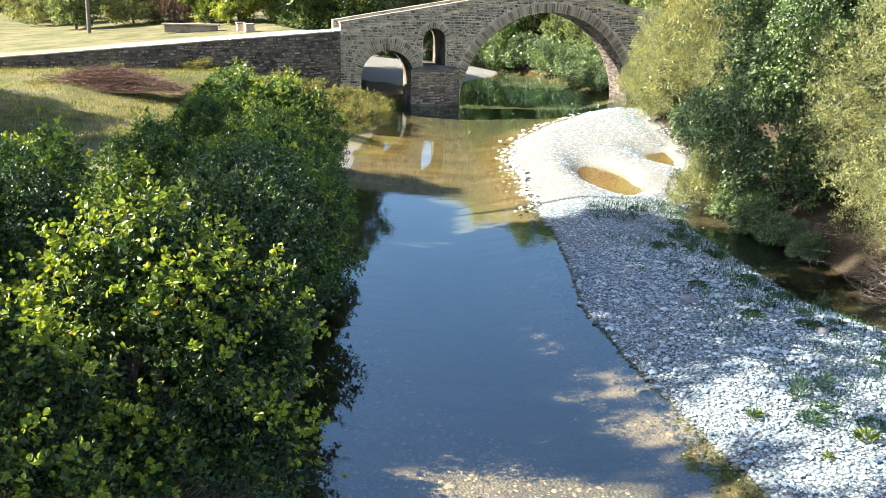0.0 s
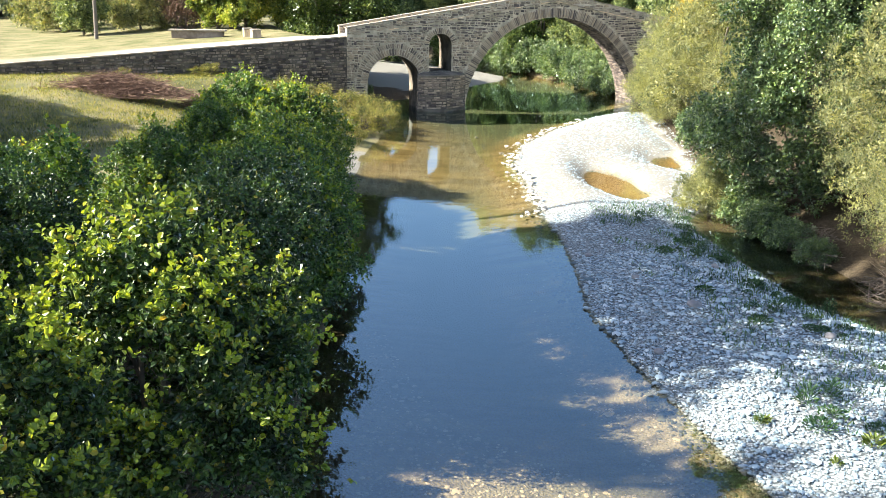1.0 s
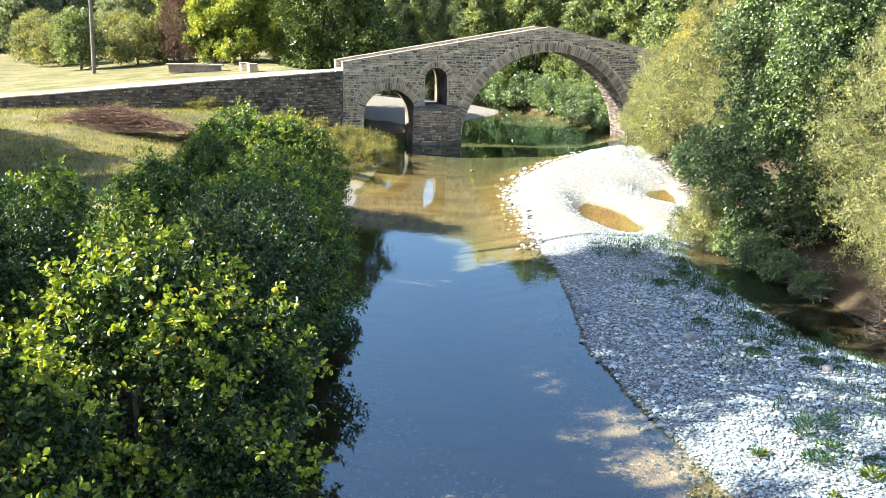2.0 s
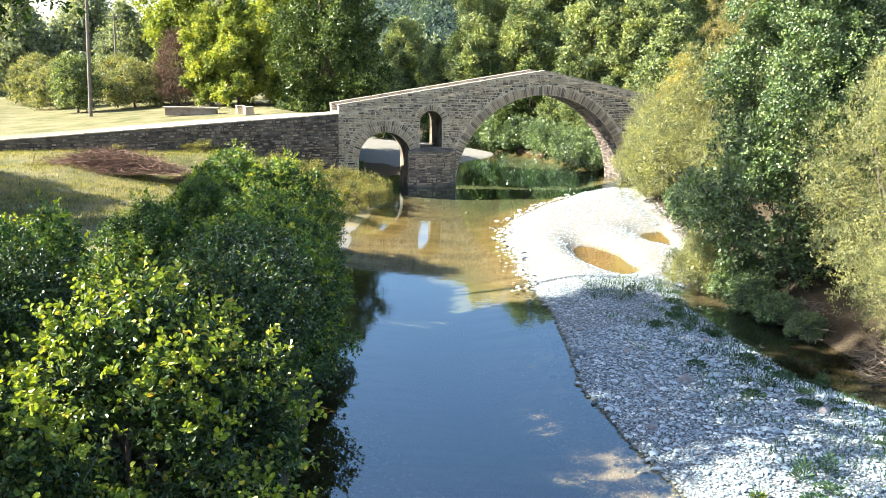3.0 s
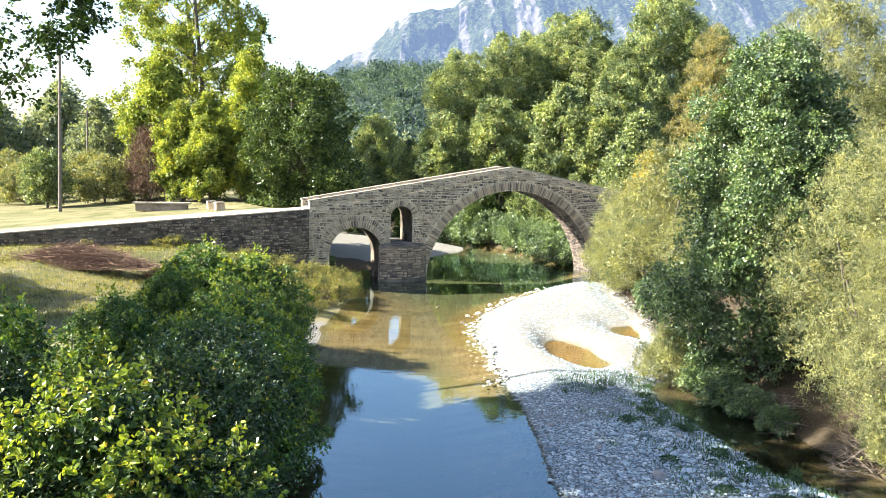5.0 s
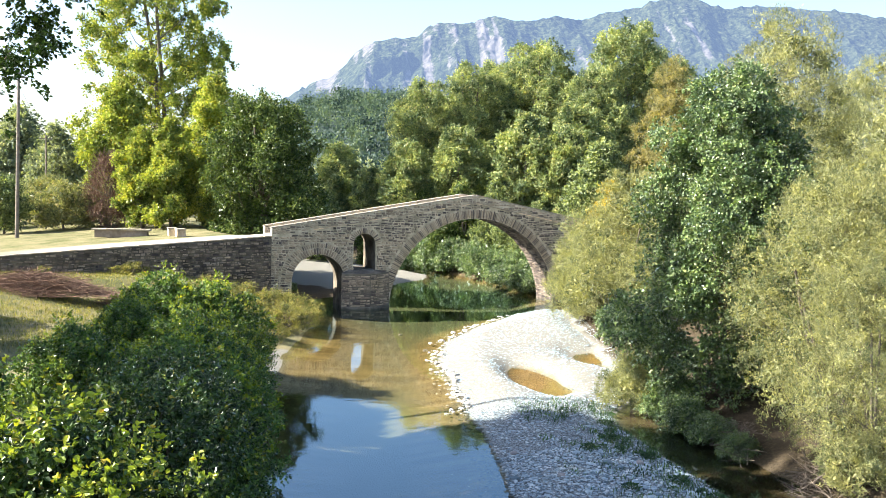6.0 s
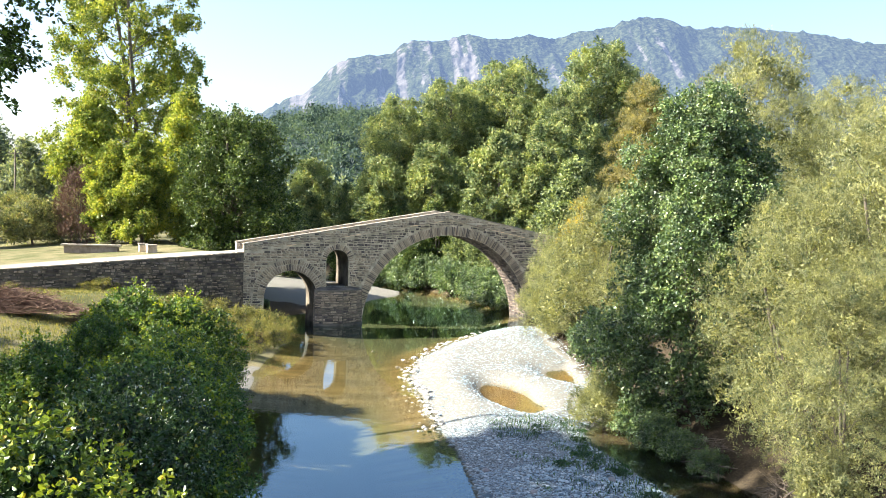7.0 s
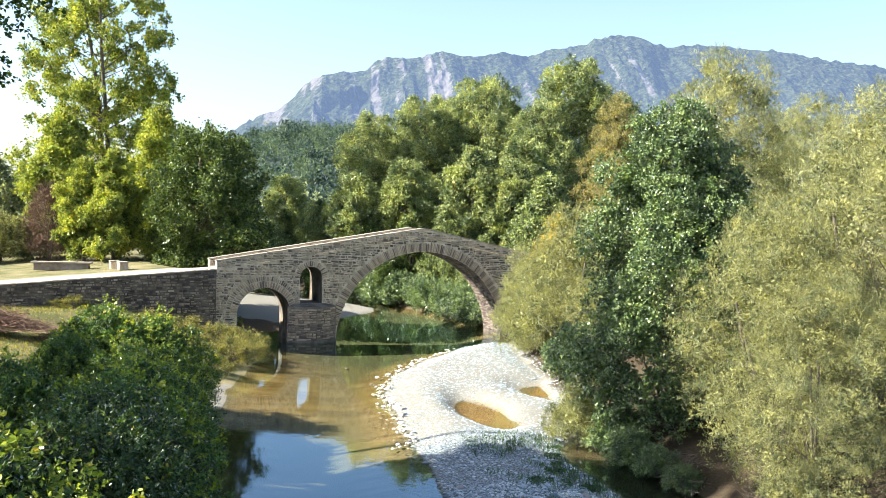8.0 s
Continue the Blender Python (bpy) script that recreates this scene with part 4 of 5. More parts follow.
# the wood past the bridge
grow("riverside_tree", "full green broadleaf tree in the riverside wood", "tree", WOODS,
     [(28.2, 108.0, 1.0, 0), (18.4, 112.0, 0.93, 70), (10.6, 110.0, 0.81, 140), (5.2, 112.0, 0.74, 220), (23.6, 104.0, 0.76, 300), (34.5, 112.0, 0.86, 30), (14.6, 118.0, 0.85, 190)], "riverside wood",
     seed=33, height=24.8, radius=6.0, profile=((0, 0.5), (0.3, 0.8), (0.55, 0.95), (0.8, 1.0), (1, 0.55)), lobes=64, count=64000, leaf=0.27, broad=0.7, clear=0.02, lobe_size=0.27, shoot=0.9, up=0.5, bunch=8, fuzz=0.45, trunk=0.3, tufts=16, core=0.06)
grow("riverside_tree", "slender green broadleaf tree in front of the wood", "tree", WOODS,
     [(-1.2, 108.0, 0.64, 0), (3.0, 100.0, 0.92, 70), (8.4, 98.0, 0.9, 140), (14.3, 92.0, 0.97, 220), (17.4, 90.0, 0.86, 300), (11.4, 101.0, 0.8, 20), (-4.6, 112.0, 0.8, 110), (20.4, 96.0, 1.05, 160)], "riverside wood",
     seed=34, height=14.0, radius=3.6, profile=OVAL, lobes=40, count=30000, leaf=0.26, broad=0.7, clear=0.0, lobe_size=0.32, shoot=0.9, up=0.5, bunch=8, fuzz=0.45, trunk=0.2)
grow("riverbank_tree", "green broadleaf tree leaning over the river past the bridge", "tree", RIVERLEAF, [(19.4, 82.0, 1.0, 0), (13.9, 83.0, 0.6, 120), (11.4, 90.5, 0.72, 220), (14.8, 77.6, 0.5, 200), (-6.5, 94.5, 0.66, 140), (12.3, 86.6, 0.55, 290), (-6.0, 103.0, 0.75, 170), (-10.2, 102.0, 0.7, 260), (-14.4, 103.0, 0.7, 0)], "trees past the bridge",
     seed=37, height=10.6, radius=3.6, profile=BUSH, lobes=44, count=24000, leaf=0.26, broad=0.66, clear=0.0, lobe_size=0.28, shoot=0.9, up=0.2, bunch=9, fuzz=0.5, trunk=0.15, stems=2, core=0.06)
# dark-leaved copy of the riverbank trees: the hollow's shade is in the colour
grow("riverbank_tree", "broadleaf tree in the far bank's hollow, its shade put into dark leaves", "tree", WALNUT, [(8.2, 94.8, 0.72, 320), (4.4, 98.0, 0.72, 60), (-0.6, 101.0, 0.56, 20), (6.4, 93.0, 0.5, 150)], "trees past the bridge",
     seed=49, height=10.6, radius=3.6, profile=BUSH, lobes=34, count=15000, leaf=0.3, broad=0.66, clear=0.0, lobe_size=0.28, shoot=0.9, up=0.2, bunch=9, fuzz=0.6, trunk=0.15, stems=2, core=0.1)
grow("russet_willow", "brownish half-dry willow behind the bank", "tree", RUSSET, [(26.0, 84.0, 1.0, 0), (22.8, 74.0, 0.66, 100)], "half-dry willows",
     seed=38, height=18.4, radius=3.3, profile=TALL, lobes=36, count=42000, leaf=0.26, broad=0.22, clear=0.03, lobe_size=0.36, shoot=0.9, up=0.8, bunch=12, fuzz=0.4, trunk=0.15, stems=2)
grow("yellow_willow", "willow shrub with bright yellow autumn leaves", "bush", YELLOWLEAF, [(15.9, 64.5, 1.0, 0)],
     seed=44, height=7.8, radius=1.7, profile=TALL, lobes=18, count=12000, leaf=0.2, broad=0.35, clear=0.02, lobe_size=0.4, shoot=0.9, up=0.6, bunch=10, trunk=0.06, stems=2)

# the field edge
grow("scrub_bush", "grey-green thorny bush on the field edge", "bush", SCRUB, [(-26.8, 83.0, 1.0, 0), (-24.5, 86.0, 0.95, 70), (-35.5, 88.0, 1.0, 160), (-31.0, 92.0, 1.1, 250), (-40.0, 95.0, 1.2, 20)], "field scrub",
     seed=39, height=4.2, radius=2.8, profile=BUSH, lobes=26, count=13000, leaf=0.2, broad=0.5, clear=0.0, lobe_size=0.33, shoot=0.9, up=0.5, bunch=8, fuzz=0.5, trunk=0.05, stems=3)
grow("field_tree", "small green tree at the field edge", "tree", RIVERLEAF, [(-30.8, 80.5, 1.0, 0)],
     seed=40, height=5.2, radius=2.2, profile=ROUND, lobes=26, count=12000, leaf=0.18, broad=0.6, clear=0.05, lobe_size=0.36, shoot=0.9, up=0.4, bunch=8, fuzz=0.5, trunk=0.09)
grow("shade_tree", "big dark-leaved tree reaching in over the bank", "tree", DARKLEAF, [(-8.3, 11.2, 1.0, 0)], "bank trees", plant,
     seed=34, height=15.0, radius=4.9, profile=((0, 0.95), (0.2, 1.0), (0.5, 1.0), (0.8, 0.7), (1, 0.25)), clumps=90, shoots=12, per_shoot=26, leaf=0.085, broad=0.85, clear=0.62, lift=-0.1, trunk=0.2, clump_size=0.17, core=0.0, hug=0.25, limb=0.12)
grow("shade_tree", "slender dark-leaved tree with a high crown over the bank", "tree", DARKLEAF, [(-7.0, 12.7, 1.0, 0)], "bank trees", plant,
     seed=41, height=14.5, radius=3.0, profile=((0, 0.75), (0.2, 1.0), (0.6, 1.0), (1, 0.5)), clumps=140, shoots=12, per_shoot=36, leaf=0.075, broad=0.85, clear=0.5, lift=-0.15, trunk=0.14, clump_size=0.22, core=0.0, hug=0.3, limb=0.12)
# unseen trees left of view, placed and shaped for the shade they cast
grow("shade_tree", "tall leafy tree standing over the meadow", "tree", DARKLEAF, [(-25.4, 37.2, 0.72, 170), (-21.6, 13.4, 0.64, 60), (-21.8, 18.2, 0.58, 110), (-33.0, 42.5, 0.6, 20), (-42.0, 46.0, 0.75, 250)], "bank trees",
     seed=35, height=20.5, radius=5.0, profile=((0, 0.7), (0.25, 1.0), (0.6, 0.95), (0.85, 0.7), (1, 0.4)), lobes=40, count=8600, leaf=0.46, broad=0.8, clear=0.58, lobe_size=0.3, shoot=0.9, up=0.3, bunch=8, fuzz=0.6, trunk=0.35, core=0.03, tufts=10)
grow("shade_tree", "tall open-crowned tree standing over the meadow", "tree", DARKLEAF, [(-23.0, 27.4, 1.1, 130), (-22.8, 24.2, 1.1, 40), (-23.6, 29.9, 1.17, 0)], "bank trees",
     seed=45, height=20.5, radius=4.8, profile=OVAL, lobes=32, count=3300, leaf=0.42, broad=0.8, clear=0.55, lobe_size=0.24, shoot=0.9, up=0.3, bunch=9, fuzz=0.4, core=0.02, tufts=9, trunk=0.3)
grow("shade_tree", "unseen thin-crowned tree added over the meadow for blotches of shade", "tree", DARKLEAF, [(-26.0, 18.2, 1.0, 0)], "bank trees",
     seed=46, height=24.0, radius=3.6, profile=OVAL, lobes=5, count=700, leaf=0.42, broad=0.8, clear=0.62, lobe_size=0.2, shoot=0.9, up=0.3, bunch=9, fuzz=0.4, core=0.05, tufts=9, trunk=0.25)
grow("shade_tree", "unseen slender tall tree added over the meadow for its shadow", "tree", DARKLEAF, [(-24.0, 33.2, 1.0, 0), (-24.4, 31.4, 0.93, 90)], "bank trees",
     seed=47, height=27.0, radius=2.1, profile=TALL, lobes=30, count=6000, leaf=0.42, broad=0.8, clear=0.5, lobe_size=0.5, shoot=0.9, up=0.6, bunch=8, fuzz=0.5, trunk=0.25)

grow("shade_tree", "unseen tall tree with a small high crown, added to shade the alder", "tree", DARKLEAF, [(-24.4, 37.0, 1.0, 0)], "bank trees",
     seed=48, height=29.6, radius=2.6, profile=ROUND, lobes=26, count=5200, leaf=0.42, broad=0.8, clear=0.84, lobe_size=0.42, shoot=0.9, up=0.4, bunch=8, fuzz=0.5, trunk=0.2)

# shrubs
grow("river_shrub", "low dark green shrub at the foot of the bank", "bush", ALDERTREE, [(11.4, 35.2, 0.8, 80), (11.5, 33.6, 0.65, 170), (11.8, 32.0, 0.55, 20), (12.2, 30.4, 0.45, 250), (-6.5, 71.6, 0.35, 60), (13.0, 50.2, 1.0, 310), (14.2, 61.0, 1.0, 80), (13.2, 75.6, 1.1, 40), (12.6, 78.0, 1.2, 90), (12.2, 80.5, 1.4, 150), (11.4, 83.4, 1.4, 200), (10.3, 86.2, 1.4, 240), (8.9, 88.9, 1.4, 330), (7.3, 91.6, 1.5, 60), (5.6, 94.2, 1.5, 120), (3.6, 97.0, 1.5, 10)], "bank shrubs",
     seed=51, height=2.2, radius=1.5, profile=BUSH, lobes=18, count=7000, leaf=0.14, broad=0.6, clear=0.0, lobe_size=0.38, shoot=0.9, up=0.3, bunch=7, fuzz=0.5, trunk=0.03, stems=3)
grow("willow_shrub", "low pale willow shrub on the gravel edge", "bush", WILLOW, [(10.2, 36.6, 1.0, 0), (11.2, 39.6, 0.9, 90), (13.2, 57.5, 1.0, 40), (14.0, 26.0, 0.8, 120), (14.6, 21.8, 0.9, 300)], "willow shrubs",
     seed=52, height=2.3, radius=1.4, profile=BUSH, lobes=18, count=11000, leaf=0.12, broad=0.22, clear=0.0, lobe_size=0.38, shoot=0.9, up=0.7, bunch=12, fuzz=0.5, trunk=0.03, stems=3)
grow("spit_shrub", "yellowish low shrub on the sandy spit", "bush", SPITLEAF, [(-6.2, 57.5, 1.25, 0), (-8.2, 58.0, 1.1, 100), (-5.2, 54.8, 1.15, 200), (-4.9, 58.6, 1.1, 300), (-4.4, 56.6, 0.95, 260), (-7.0, 53.5, 1.0, 30), (-9.2, 55.0, 1.0, 140), (-6.0, 51.0, 0.9, 70), (-7.2, 56.0, 0.9, 50), (-10.4, 58.4, 0.9, 210), (-5.6, 60.4, 0.9, 20), (-4.3, 62.2, 0.8, 330), (-15.3, 60.6, 0.62, 120), (-16.2, 60.4, 0.45, 40), (-20.3, 59.0, 0.4, 250)], "spit shrubs", plant,
     seed=53, height=1.0, radius=1.4, profile=BUSH, clumps=45, shoots=10, per_shoot=8, leaf=0.11, broad=0.4, clear=0.0, lift=0.5, trunk=0.02, clump_size=0.34, stems=3)
grow("field_edge_tree", "tree in haze-paled grey-green along the far edge of the field", "tree", HAZYTREE, [(-37, 112, 1.0, 0), (-43, 116, 1.15, 70), (-49.5, 113, 1.05, 150), (-55, 118, 1.2, 230), (-62, 114, 1.1, 310), (-46, 126, 1.3, 20), (-33, 124, 1.0, 110), (-58, 130, 1.35, 200)], "field edge trees",
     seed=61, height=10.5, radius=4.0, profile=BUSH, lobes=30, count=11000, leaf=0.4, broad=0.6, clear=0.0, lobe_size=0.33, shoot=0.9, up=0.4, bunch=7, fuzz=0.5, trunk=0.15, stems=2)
grow("bare_shrub", "purplish leafless shrub at the field edge", "bush", TWIG, [(-22.7, 82.0, 1.1, 0)], "", plant,
     seed=62, height=5.5, radius=1.6, profile=TALL, clumps=60, shoots=14, per_shoot=6, leaf=0.4, broad=0.1, clear=0.0, lift=1.0, trunk=0.06, clump_size=0.4, stems=3)


# ---- far hills ----
def lattice(x, y, seed):
    """Smooth value noise, 0 to 1."""
    xi, yi = np.floor(x).astype(np.int64), np.floor(y).astype(np.int64)
    fx, fy = x - xi, y - yi
    fx, fy = fx * fx * (3 - 2 * fx), fy * fy * (3 - 2 * fy)

    def h(a, b):
        n = (a * 374761393 + b * 668265263 + seed * 974711) & 0x7FFFFFFF
        n = ((n ^ (n >> 13)) * 1274126177) & 0x7FFFFFFF
        return ((n ^ (n >> 16)) & 0xFFFF) / 65535.0

    return (h(xi, yi) * (1 - fx) + h(xi + 1, yi) * fx) * (1 - fy) + (h(xi, yi + 1) * (1 - fx) + h(xi + 1, yi + 1) * fx) * fy


def fbm(x, y, seed, octaves=5):
    out, amp, total = 0, 1.0, 0
    for k in range(octaves):
        out = out + amp * lattice(x * 2 ** k, y * 2 ** k, seed + k)
        total += amp
        amp *= 0.55
    return out / total


RIDGE = ((-1700, 60), (-900, 75), (-420, 120), (-320, 240), (-242, 289), (-156, 318), (-121, 349), (-88, 391), (-62, 418), (33, 443), (112, 452), (129, 474), (172, 495), (261, 497), (296, 508), (332, 527), (367, 525), (404, 506), (449, 504), (529, 529), (620, 528), (692, 551), (802, 566), (883, 602), (966, 610), (1004, 603), (1033, 583), (1080, 565), (1155, 583), (1249, 584), (1498, 568), (1557, 553), (1728, 548), (2400, 520), (3200, 430))


def mountain():
    u = np.linspace(-1700, 3200, 460)
    w = np.linspace(0, 1, 105)
    U, W = np.meshgrid(u, w)
    top = lerp_table(U, RIDGE) + 9 * (fbm(U / 60, U * 0, 5, 5) - 0.5) + 9 * (fbm(U / 14, U * 0, 6, 3) - 0.5)
    y = 1900 + 1100 * W + 240 * (fbm(U / 320, W * 2.5, 3, 4) - 0.5)
    prof = W ** 1.12
    # pale crags: the western bluff, the summit, and scattered outcrops
    west = np.clip((U + 330) / 60, 0, 1) * np.clip((520 - U) / 260, 0, 1) * np.clip((W - 0.3) / 0.15, 0, 1)
    peak = np.exp(-((U - 985) / 90) ** 2) * np.clip((W - 0.5) / 0.15, 0, 1)
    flank = 0.62 * np.clip((U - 300) / 300, 0, 1) * np.exp(-((W - 0.72) / 0.2) ** 2)
    bare = np.clip(fbm(U / 34, W * 2.6, 41, 5) * 2.2 - 1.52 + 0.42 * np.maximum(np.maximum(west, peak), flank), 0, 0.5) * 2
    for place, amount, seed in ((0.5, 0.10, 14), (0.80, 0.10, 15), (0.66, 0.08, 16)):
        at = place + 0.2 * (fbm(U / 120, U * 0, seed, 4) - 0.5)
        big = amount * west * np.clip(fbm(U / 60, U * 0 + 3, seed + 7, 4) * 3.2 - 1.0, 0, 1)
        prof = prof * (1 - big) + big * np.clip((W - at) / 0.04, 0, 1)
    gully = np.abs(fbm(U / 130, W * 1.6, 13, 5) - 0.5) * 2
    mid = np.sin(np.pi * np.clip(W, 0, 1)) ** 0.6
    z = top * prof - 80 * gully * mid + 30 * (fbm(U / 40, W * 22, 21, 4) - 0.5) * np.clip(4 * W * (1 - W) + 0.1, 0, 1) + 9 * (lattice(U / 13, W * 75, 30) - 0.5)
    n = np.arange(U.size).reshape(U.shape)
    q = np.stack([n[:-1, :-1], n[:-1, 1:], n[1:, 1:], n[1:, :-1]], -1).reshape(-1, 4)
    me = mesh_np("backdrop_mountain", np.stack([U, y, z], -1).reshape(-1, 3), q, None, False)
    me.attributes.new("bare", "FLOAT", "POINT").data.foreach_set("value", bare.astype(np.float32).ravel())
    return me


def streak(nt):
    """Noise drawn out downwards, as rock faces weather."""
    co = nt.nodes.new("ShaderNodeTexCoord")
    mp = nt.nodes.new("ShaderNodeMapping")
    mp.inputs["Scale"].default_value = (1.0, 1.0, 0.35)
    nz = node(nt, "ShaderNodeTexNoise", Scale=0.045, Detail=9.0, Roughness=0.72)
    nt.links.new(co.outputs["Object"], mp.inputs["Vector"])
    nt.links.new(mp.outputs[0], nz.inputs["Vector"])
    return nz.outputs["Fac"]


def mountain_material():
    m, nt, out = material("hazed_mountain")
    at = nt.nodes.new("ShaderNodeAttribute")
    at.attribute_name = "bare"
    add = nt.nodes.new("ShaderNodeMath")
    add.operation = "MULTIPLY_ADD"
    add.inputs[1].default_value = 0.6
    nt.links.new(at.outputs["Fac"], add.inputs[0])
    nt.links.new(streak(nt), add.inputs[2])
    woods = ramp(nt, noise_tex(nt, 0.07, 6.0, 0.8), [(0.40, (0.006, 0.010, 0.005)), (0.52, (0.035, 0.045, 0.022)), (0.66, (0.085, 0.095, 0.048))])
    rock = ramp(nt, streak(nt), [(0.35, (0.066, 0.066, 0.064)), (0.6, (0.148, 0.138, 0.128))])
    fac = ramp(nt, add.outputs[0], [(0.70, (0, 0, 0)), (0.86, (1, 1, 1))])
    col = blend(nt, fac, woods, rock)
    d = node(nt, "ShaderNodeBsdfDiffuse")
    nt.links.new(col, d.inputs["Color"])
    bp = node(nt, "ShaderNodeBump", Strength=1.0, Distance=14.0)
    nt.links.new(noise_tex(nt, 0.06, 6.0, 0.7), bp.inputs["Height"])
    nt.links.new(bp.outputs[0], d.inputs["Normal"])
    # blue distance haze painted over the whole mountain as a faint glow
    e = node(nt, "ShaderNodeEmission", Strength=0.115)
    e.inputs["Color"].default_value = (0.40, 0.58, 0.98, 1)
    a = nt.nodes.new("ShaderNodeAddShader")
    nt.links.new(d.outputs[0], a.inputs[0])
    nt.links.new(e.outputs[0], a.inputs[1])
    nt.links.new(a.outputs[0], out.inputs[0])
    return m


MOUNTAIN = mountain()
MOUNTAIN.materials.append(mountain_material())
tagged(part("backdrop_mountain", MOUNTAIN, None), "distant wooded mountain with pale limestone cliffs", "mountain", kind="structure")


def foothill(x, y):
    return 66 * np.exp(-((y - 720) / 260) ** 2) * (0.8 + 0.35 * fbm(x / 160, y / 200, 31)) * np.clip((x + 230) / 200, 0.16, 1) * np.clip((y - 260) / 200, 0, 1)


hx, hy = np.meshgrid(np.linspace(-700, 900, 120), np.linspace(260, 1300, 70))
n = np.arange(hx.size).reshape(hx.shape)
hq = np.stack([n[:-1, :-1], n[:-1, 1:], n[1:, 1:], n[1:, :-1]], -1).reshape(-1, 4)
# soil carries the same painted-in haze tone as the hill's leaves
HAZYHILLSOIL = solid("hazy_hill_soil", [(0.3, (0.03, 0.052, 0.05)), (0.7, (0.045, 0.07, 0.062))], 0.05, 0.95, 0.6, 0.3)
tagged(part("backdrop_hill", mesh_np("backdrop_hill", np.stack([hx, hy, foothill(hx, hy) - 4], -1).reshape(-1, 3), hq, HAZYHILLSOIL, True), None), "low wooded hill below the mountain", "hill", kind="structure")


def far_woods(name, label, mat, seed, places, size, leaf, count):
    """Far trees nobody could count: domes of leaf clumps."""
    rng = np.random.default_rng(seed)
    n = len(places)
    k = np.repeat(np.arange(n), count)
    d = rng.normal(size=(n * count, 3))
    d[:, 2] = np.abs(d[:, 2]) * 0.9 - 0.15
    d /= np.linalg.norm(d, axis=1)[:, None]
    sz = (size * rng.uniform(0.6, 1.35, n))[k]
    bump = 0.8 + 0.3 * np.sin(d[:, 0] * 6 + k) * np.sin(d[:, 1] * 6 + 2 * k)
    pos = places[k] + d * (sz * bump)[:, None] * np.array([0.75, 0.75, 1.25]) * rng.uniform(0.75, 1.05, (n * count, 1))
    pos[:, 2] += sz * 0.5
    ob = part(name, mesh_np(name, *leaves(rng, pos, d + rng.normal(size=d.shape) * 0.7, leaf, 0.8), mat), None)
    return tagged(ob, label, "woodland", kind="stuff")


rng = np.random.default_rng(41)
px_, py_ = rng.uniform(-260, 150, 1900), 330 + 470 * rng.uniform(0, 1, 1900) ** 0.8
keep = (np.abs(px_) < 0.62 * py_ + 20)
px_, py_ = px_[keep], py_[keep]
far_woods("hillside_wood", "green wooded hillside below the mountain", HAZYHILLWOOD, 42, np.stack([px_, py_, foothill(px_, py_) - 3], 1), 6.6, 1.6, 85)
px_, py_ = rng.uniform(-95, 75, 130), rng.uniform(140, 210, 130)
far_woods("far_wood", "trees in haze-paled grey-green along the far edge of the fields", HAZYTREE, 43, np.stack([px_, py_, px_ * 0 + 2.5], 1), 5.2, 0.8, 240)


# ---- masonry of the bridge ----
RINGS = {MAIN: 0.66, SMALL: 0.79, WINDOW: 0.38}


def near_arch(s, z):
    """Inside an opening or its ring of wedge stones."""
    for (c, cz, r), ring in RINGS.items():
        q = r + ring + 0.02
        if c == MAIN[0] or z > cz:
            if math.hypot(s - c, z - cz) < q:
                return True
        elif abs(s - c) < r + 0.02 and (c != WINDOW[0] or z > SILL - 0.03):
            return True
    return False


def courses(s0, s1, low, high, seed, skip, tall=(0.11, 0.22), long=(0.16, 0.44), gap=(0.025, 0.05)):
    """Rubble laid in rough wavering courses: a list of (along, height, width, tallness)."""
    r = random.Random(seed)
    out, z = [], -0.6
    while z < 8.2:
        h = r.uniform(*tall)
        s = s0 + r.uniform(-0.3, 0)
        p = r.uniform(0, 6)
        while s < s1:
            w = r.uniform(*long) * r.choice((0.7, 1.0, 1.25))
            todo = [(max(s, s0), min(s + w, s1))]
            while todo:
                a, b = todo.pop()
                c = (a + b) / 2
                zz = z + 0.035 * math.sin(c * 0.8 + p * 0.2) + 0.015 * math.sin(c * 3.1 + p)
                if b - a < 0.07 or zz < low(c) - 0.05 or zz + h > high(c) + 0.02:
                    continue
                if any(skip(x, y) for x in (a, c, b) for y in (zz + 0.01, zz + h - 0.01)):
                    # too wide for the room beside an arch: try the halves
                    todo += [(a, c), (c, b)]
                    continue
                w2, g = b - a - r.uniform(*gap), r.uniform(*gap) * 0.85
                if r.random() < 0.22 and h > 0.13:
                    q = h * r.uniform(0.35, 0.65)
                    out.append((c, zz + q / 2, w2, q - g * 0.8))
                    out.append((c, zz + (q + h) / 2, w2 * r.uniform(0.75, 1.0), h - q - g * 0.8))
                else:
                    out.append((c, zz + h / 2 + r.uniform(-0.015, 0.015), w2, (h - g) * r.uniform(0.74, 1.08)))
            s += w
        z += h
    return out


